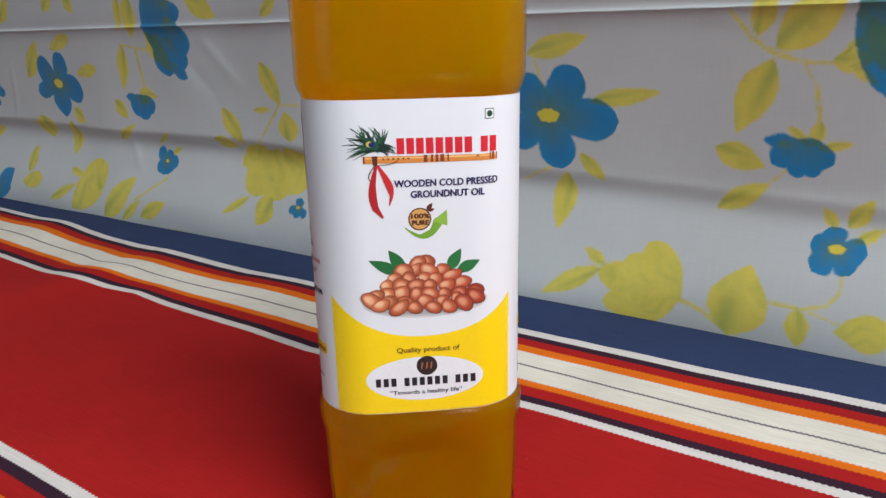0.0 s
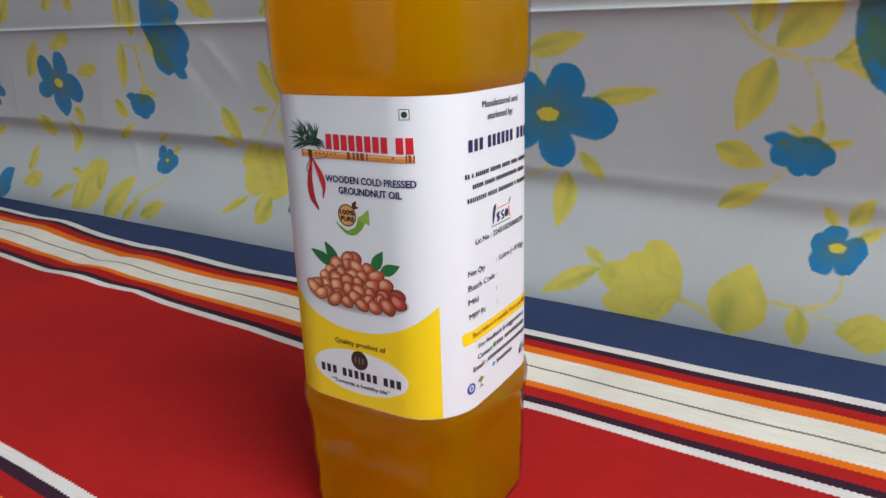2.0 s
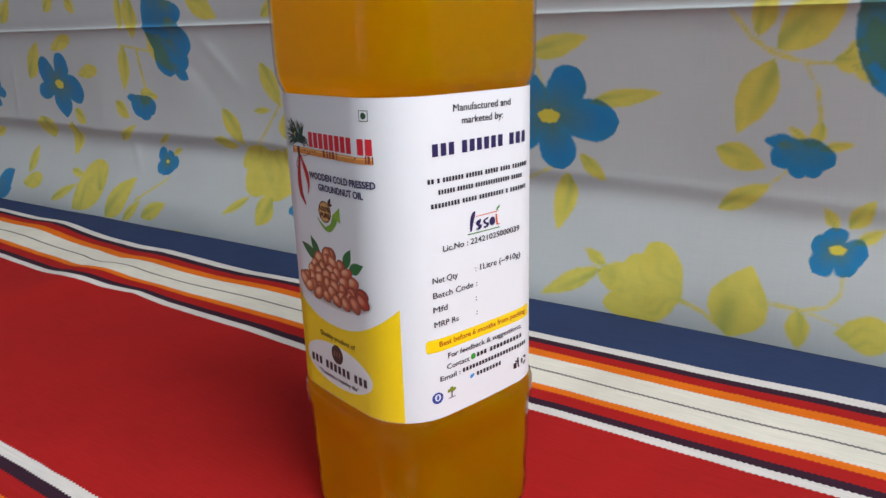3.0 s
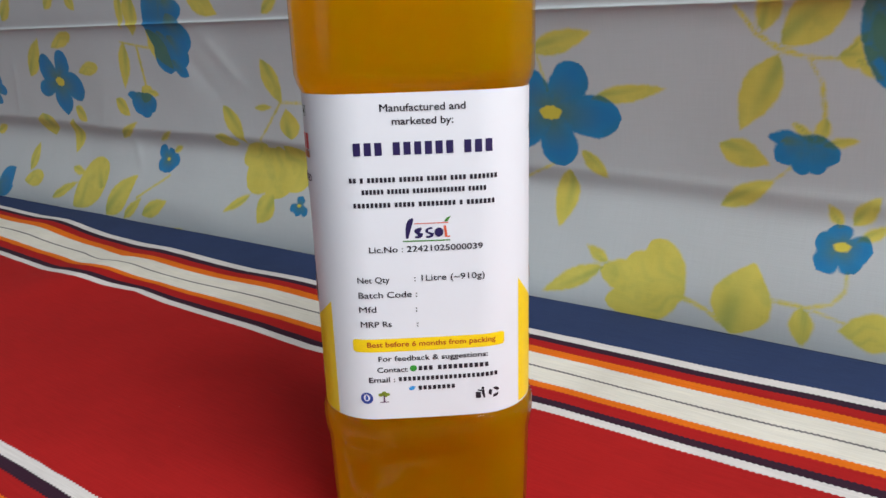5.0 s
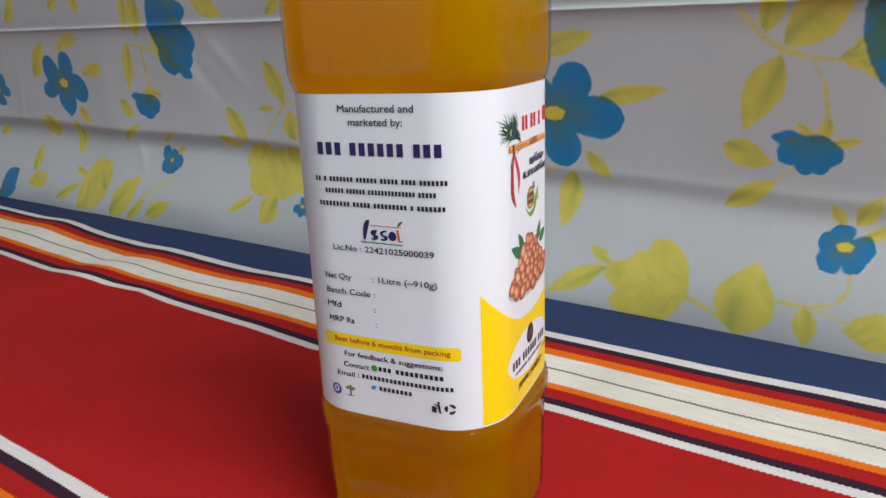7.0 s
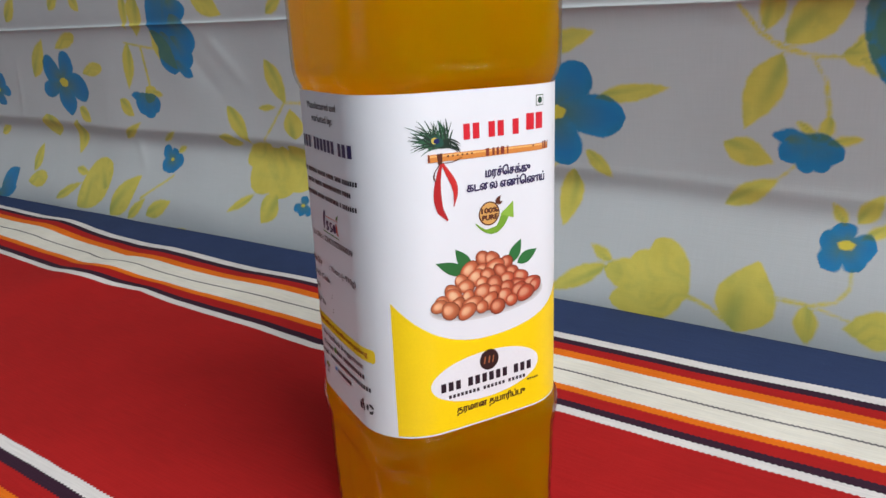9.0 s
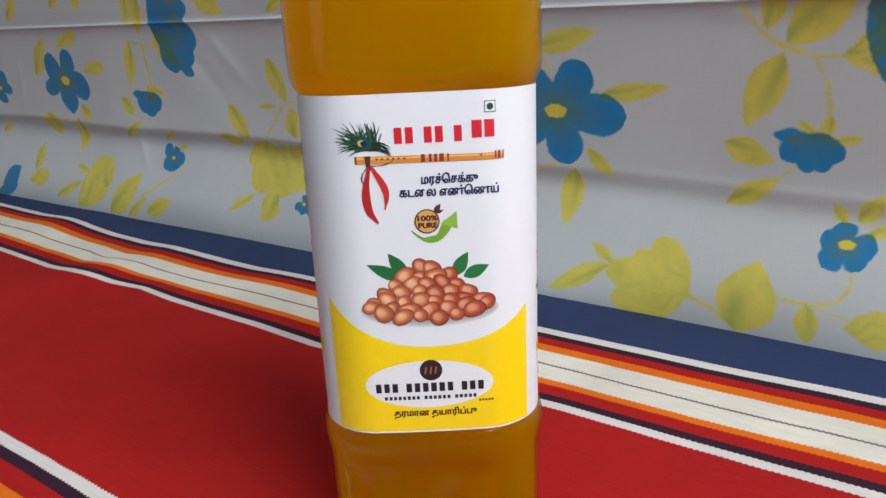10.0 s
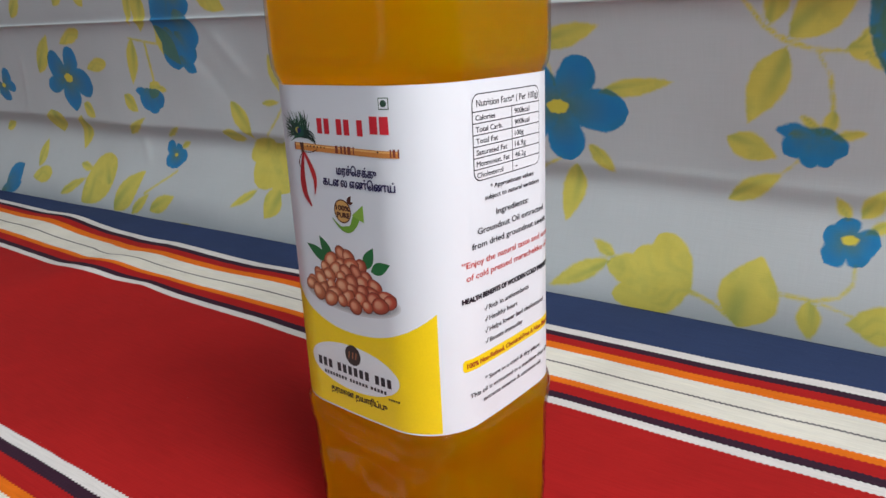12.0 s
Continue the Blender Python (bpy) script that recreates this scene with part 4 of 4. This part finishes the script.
def maker_face():
    f = 1
    text(f, "Manufactured and", -13.2, 12.5, 42.9, 2.3)
    text(f, "marketed by:", -9.7, 8.7, 38.9, 2.3)
    bars(f, (3, 6, 3), -21.8, 21.7, 30.6, 3.9, NAVY_INK)
    bars(f, (2, 1, 7, 6, 5, 4, 7), -23.7, 22.4, 21.1, 1.5)
    bars(f, (6, 6, 14, 5), -20.0, 18.8, 17.4, 1.5)
    bars(f, (9, 5, 9, 1, 7), -22.8, 21.5, 13.2, 1.5)
    # mark of the food authority, as plain strokes
    shape("authority_mark", f, NAVY_INK, 3, strip(arc((-4.6, 8.4), (-7.2, 8.6), (-6.7, 2.2), 8), (0.7,) * 9), *[strip(arc((u + 1.5, 5.4), (u - 1.6, 5.0), (u, 3.9), 6) + arc((u + 1.8, 3.4), (u + 1.3, 2.2), (u - 0.6, 2.6), 4), (0.6,) * 12) for u in (-3.6, -0.2)], oval(3.3, 3.9, 1.4, 1.5, 20))
    shape("authority_mark", f, (0.65, 0.10, 0.04), 3, strip([(5.2, 6.0), (5.6, 2.4), (6.8, 2.4)], (0.8, 0.8, 0.5)), strip([(-4.4, 6.9), (6.4, 6.9)], (0.25, 0.25)))
    shape("authority_mark", f, GREEN_INK, 3, strip([(-8.2, 1.4), (6.8, 1.2)], (0.35, 0.35)), leaf_outline(5.2, 7.2, 7.2, 9.0, 0.9))
    text(f, "Lic.No : 22421025000039", -18.9, 17.0, -1.1, 2.0)
    text(f, "Net Qty", -23.2, -13.0, -11.1, 2.1, DARK, 0.005)
    text(f, ": 1Litre (~910g)", -5.1, 17.5, -10.9, 2.1, DARK, 0.005)
    text(f, "Batch Code :", -23.2, -4.4, -16.2, 2.1, DARK, 0.005)
    text(f, "Mfd", -23.3, -17.8, -21.1, 2.1, DARK, 0.005)
    text(f, ":", -5.1, -4.6, -21.3, 2.1, DARK, 0.005)
    text(f, "MRP Rs", -23.1, -13.1, -26.3, 2.1, DARK, 0.005)
    text(f, ":", -4.9, -4.4, -26.5, 2.1, DARK, 0.005)
    shape("yellow_bar", f, YELLOW_INK, 1, rect(-26.3, -36.2, 24.2, -31.6, 1.2))
    text(f, "Best before 6 months from packing", -21.5, 20.8, -33.5, 1.9, (0.42, 0.08, 0.01), 0.01)
    text(f, "For feedback & suggestions:", -18.1, 18.1, -38.6, 1.9)
    text(f, "Contact", -18.7, -8.7, -42.6, 1.9)
    shape("green_call_sign", f, (0.03, 0.28, 0.03), 2, oval(-6.7, -42.5, 1.15, 1.15, 20))
    bars(f, (3, 10), -5.0, 18.9, -42.5, 1.6)
    text(f, "Email :", -21.6, -13.0, -46.2, 1.9)
    bars(f, (22,), -11.7, 21.9, -46.2, 1.5)
    shape("blue_sign", f, (0.02, 0.25, 0.6), 2, leaf_outline(-8.5, -50.2, -6.2, -49.2, 1.5))
    bars(f, (8,), -5.2, 7.4, -49.7, 1.5)
    shape("blue_round_sign", f, (0.02, 0.05, 0.28), 2, oval(-22.7, -53.0, 2.1, 2.1, 28))
    shape("blue_round_sign", f, WHITE_INK, 3, oval(-22.7, -52.8, 1.1, 1.3, 20))
    shape("blue_round_sign", f, (0.02, 0.08, 0.4), 4, leaf_outline(-22.7, -53.8, -22.7, -51.6, 1.0))
    shape("tree_sign", f, (0.20, 0.26, 0.02), 2, *[oval(-16.9 + x, -51.8 + y, 0.75, 0.6, 12) for x, y in ((-1.2, 0), (0, 0.7), (1.2, 0.1), (0.3, -0.3), (-0.5, 0.2))])
    shape("tree_sign", f, (0.10, 0.04, 0.10), 3, strip([(-16.9, -52.0), (-16.9, -54.4)], (0.4, 0.6)), strip([(-18.4, -54.5), (-15.4, -54.5)], (0.3, 0.3)))
    shape("litter_sign", f, DARK, 2, rect(13.9, -54.9, 15.6, -52.6, 0.2), oval(16.3, -51.3, 0.5, 0.5, 12), strip([(16.3, -51.9), (16.5, -53.4), (16.9, -55.0)], (1.0, 0.9, 0.5)), strip([(16.0, -52.2), (14.6, -51.9)], (0.5, 0.4)))
    ring = [(20.2 + 1.5 * math.cos(radians(a)), -53.2 + 1.4 * math.sin(radians(a))) for a in range(0, 360, 15)]
    shape("recycling_sign", f, DARK, 2, *[strip(ring[k:k + 7], (1.0, 1.0, 1.0, 1.0, 0.9, 0.6, 0.2)) for k in (1, 9)], strip(ring[17:] , (1.0, 1.0, 1.0, 1.0, 0.9, 0.6, 0.2)))


def facts_face():
    f = 3
    u0, u1, top, low = -16.2, 19.2, 43.3, 18.0
    shape("facts_table_rule", f, DARK, 1, rect(u0, low, u1, top, 3.0))
    shape("facts_table_field", f, WHITE_INK, 2, rect(u0 + 0.3, low + 0.3, u1 - 0.3, top - 0.3, 2.8))
    lines = [38.2 - 3.34 * i for i in range(6)]
    shape("facts_table_rule", f, DARK, 3, *[rect(u0 + 0.2, y - 0.15, u1 - 0.2, y + 0.15) for y in lines], rect(3.0, low + 0.2, 3.3, lines[0]))
    text(f, "Nutrition Facts* ( Per 100g)", u0 + 2.0, u1 - 1.0, 40.6, 2.0, DARK, 0.005)
    for i, (name, value) in enumerate((("Calories", "900kcal"), ("Total Carb.", "900kcal"), ("Total Fat", "100g"), ("Saturated Fat", "16.9g"), ("Monounsat. Fat", "46.2g"), ("Cholesterol", "-"))):
        text(f, name, u0 + 1.4, u0 + 1.4 + 1.16 * len(name), 36.5 - 3.34 * i, 1.6)
        text(f, value, 4.6, 4.6 + 1.2 * len(value), 36.5 - 3.34 * i, 1.6)
    text(f, "* Approximate values", -8.6, 15.2, 15.6, 1.5, DARK, 0.005)
    text(f, "subject to natural variation", -11.4, 18.4, 12.6, 1.5, DARK, 0.005)
    text(f, "Ingredients:", -6.0, 11.8, 7.4, 2.0)
    text(f, "Groundnut Oil extracted", -15.4, 21.6, 3.0, 2.0)
    text(f, "from dried groundnut seeds.", -18.2, 24.4, -1.2, 2.0)
    text(f, "\u201cEnjoy the natural taste and aroma", -22.3, 29.0, -6.4, 2.0, (0.55, 0.06, 0.05))
    text(f, "of cold pressed marachekku oil\u201d", -20.8, 26.6, -10.5, 2.0, (0.55, 0.06, 0.05))
    text(f, "HEALTH BENEFITS OF WOODEN COLD PRESSED OIL", -22.7, 29.0, -17.6, 1.7, DARK, 0.03)
    for i, (words, end) in enumerate((("Rich in antioxidants", 11.4), ("Healthy heart", 4.4), ("Helps lower bad cholesterol", 21.0), ("Boosts immunity", 7.2))):
        y = -22.3 - 3.72 * i
        text(f, words, -11.0, end, y, 1.7, DARK, 0.005)
        shape("tick", f, DARK, 3, strip([(-13.2, y), (-12.7, y - 0.8), (-11.7, y + 1.0)], (0.3, 0.4, 0.25)))
    shape("yellow_bar", f, YELLOW_INK, 1, rect(-23.2, -41.0, 29.4, -37.0, 1.2))
    text(f, "100% Non-Refined, Chemical-Free & Non-Bleached", -21.8, 28.0, -39.0, 1.7, (0.35, 0.06, 0.01), 0.02)
    text(f, "* Store in a cool & dry place.", -14.0, 18.6, -46.0, 1.6, DARK, 0.005)
    text(f, "This oil is extracted in a machine that also", -21.0, 26.0, -49.6, 1.6, DARK, 0.005)
    text(f, "extracts sesame & coconut oil.", -15.2, 19.2, -52.8, 1.6, DARK, 0.005)


BOTTLE, LABEL = oil_bottle()
front_faces()
maker_face()
facts_face()


def motions():
    walk(BOTTLE, [
        (0, pose(-0.0137, 0.2591, 0.0, -0.36, 1.22, 5.3)),
        (0.5, pose(-0.0129, 0.2598, 0.0, -0.26, 1.01, -9.0)),
        (1, pose(-0.0128, 0.2598, 0.0, -0.08, 0.73, -17.7)),
        (1.5, pose(-0.0129, 0.2595, 0.0, -0.13, 0.56, -24.5)),
        (2, pose(-0.0119, 0.2588, 0.0, -0.05, 0.60, -31.8)),
        (2.5, pose(-0.0116, 0.2581, 0.0, -0.16, 0.52, -41.6)),
        (3, pose(-0.0124, 0.2569, 0.0, -0.26, 0.42, -49.1)),
        (3.2, pose(-0.0123, 0.2568, 0.0, -0.24, 0.30, -53.8)),
        (4.8, pose(-0.0099, 0.2541, 0.0, -0.50, -0.12, -85.3)),
        (5, pose(-0.0093, 0.2537, 0.0, -0.54, -0.16, -87.4)),
        (5.5, pose(-0.0092, 0.2521, 0.0, -0.29, -0.04, -97.4)),
        (6, pose(-0.0081, 0.2511, 0.0, -0.19, -0.03, -102.5)),
        (6.5, pose(-0.0076, 0.2494, 0.0, -0.13, 0.06, -110.6)),
        (7, pose(-0.0070, 0.2480, 0.0, -0.07, -0.06, -115.0)),
        (7.2, pose(-0.0071, 0.2478, 0.0, -0.02, -0.16, -119.4)),
        (8.8, pose(-0.0076, 0.2445, 0.0, 0.00, -0.26, -147.0)),
        (9, pose(-0.0076, 0.2438, 0.0, -0.02, -0.19, -152.0)),
        (9.5, pose(-0.0078, 0.2428, 0.0, -0.00, -0.10, -167.1)),
        (10, pose(-0.0089, 0.2416, 0.0, -0.13, 0.20, -179.7)),
        (10.5, pose(-0.0090, 0.2415, 0.0, -0.31, 0.17, -184.6)),
        (11, pose(-0.0098, 0.2412, 0.0, -0.30, 0.17, -189.4)),
        (11.5, pose(-0.0104, 0.2414, 0.0, -0.29, 0.12, -205.3)),
        (12, pose(-0.0101, 0.2406, 0.0, -0.14, 0.17, -219.8)),
    ])


motions()
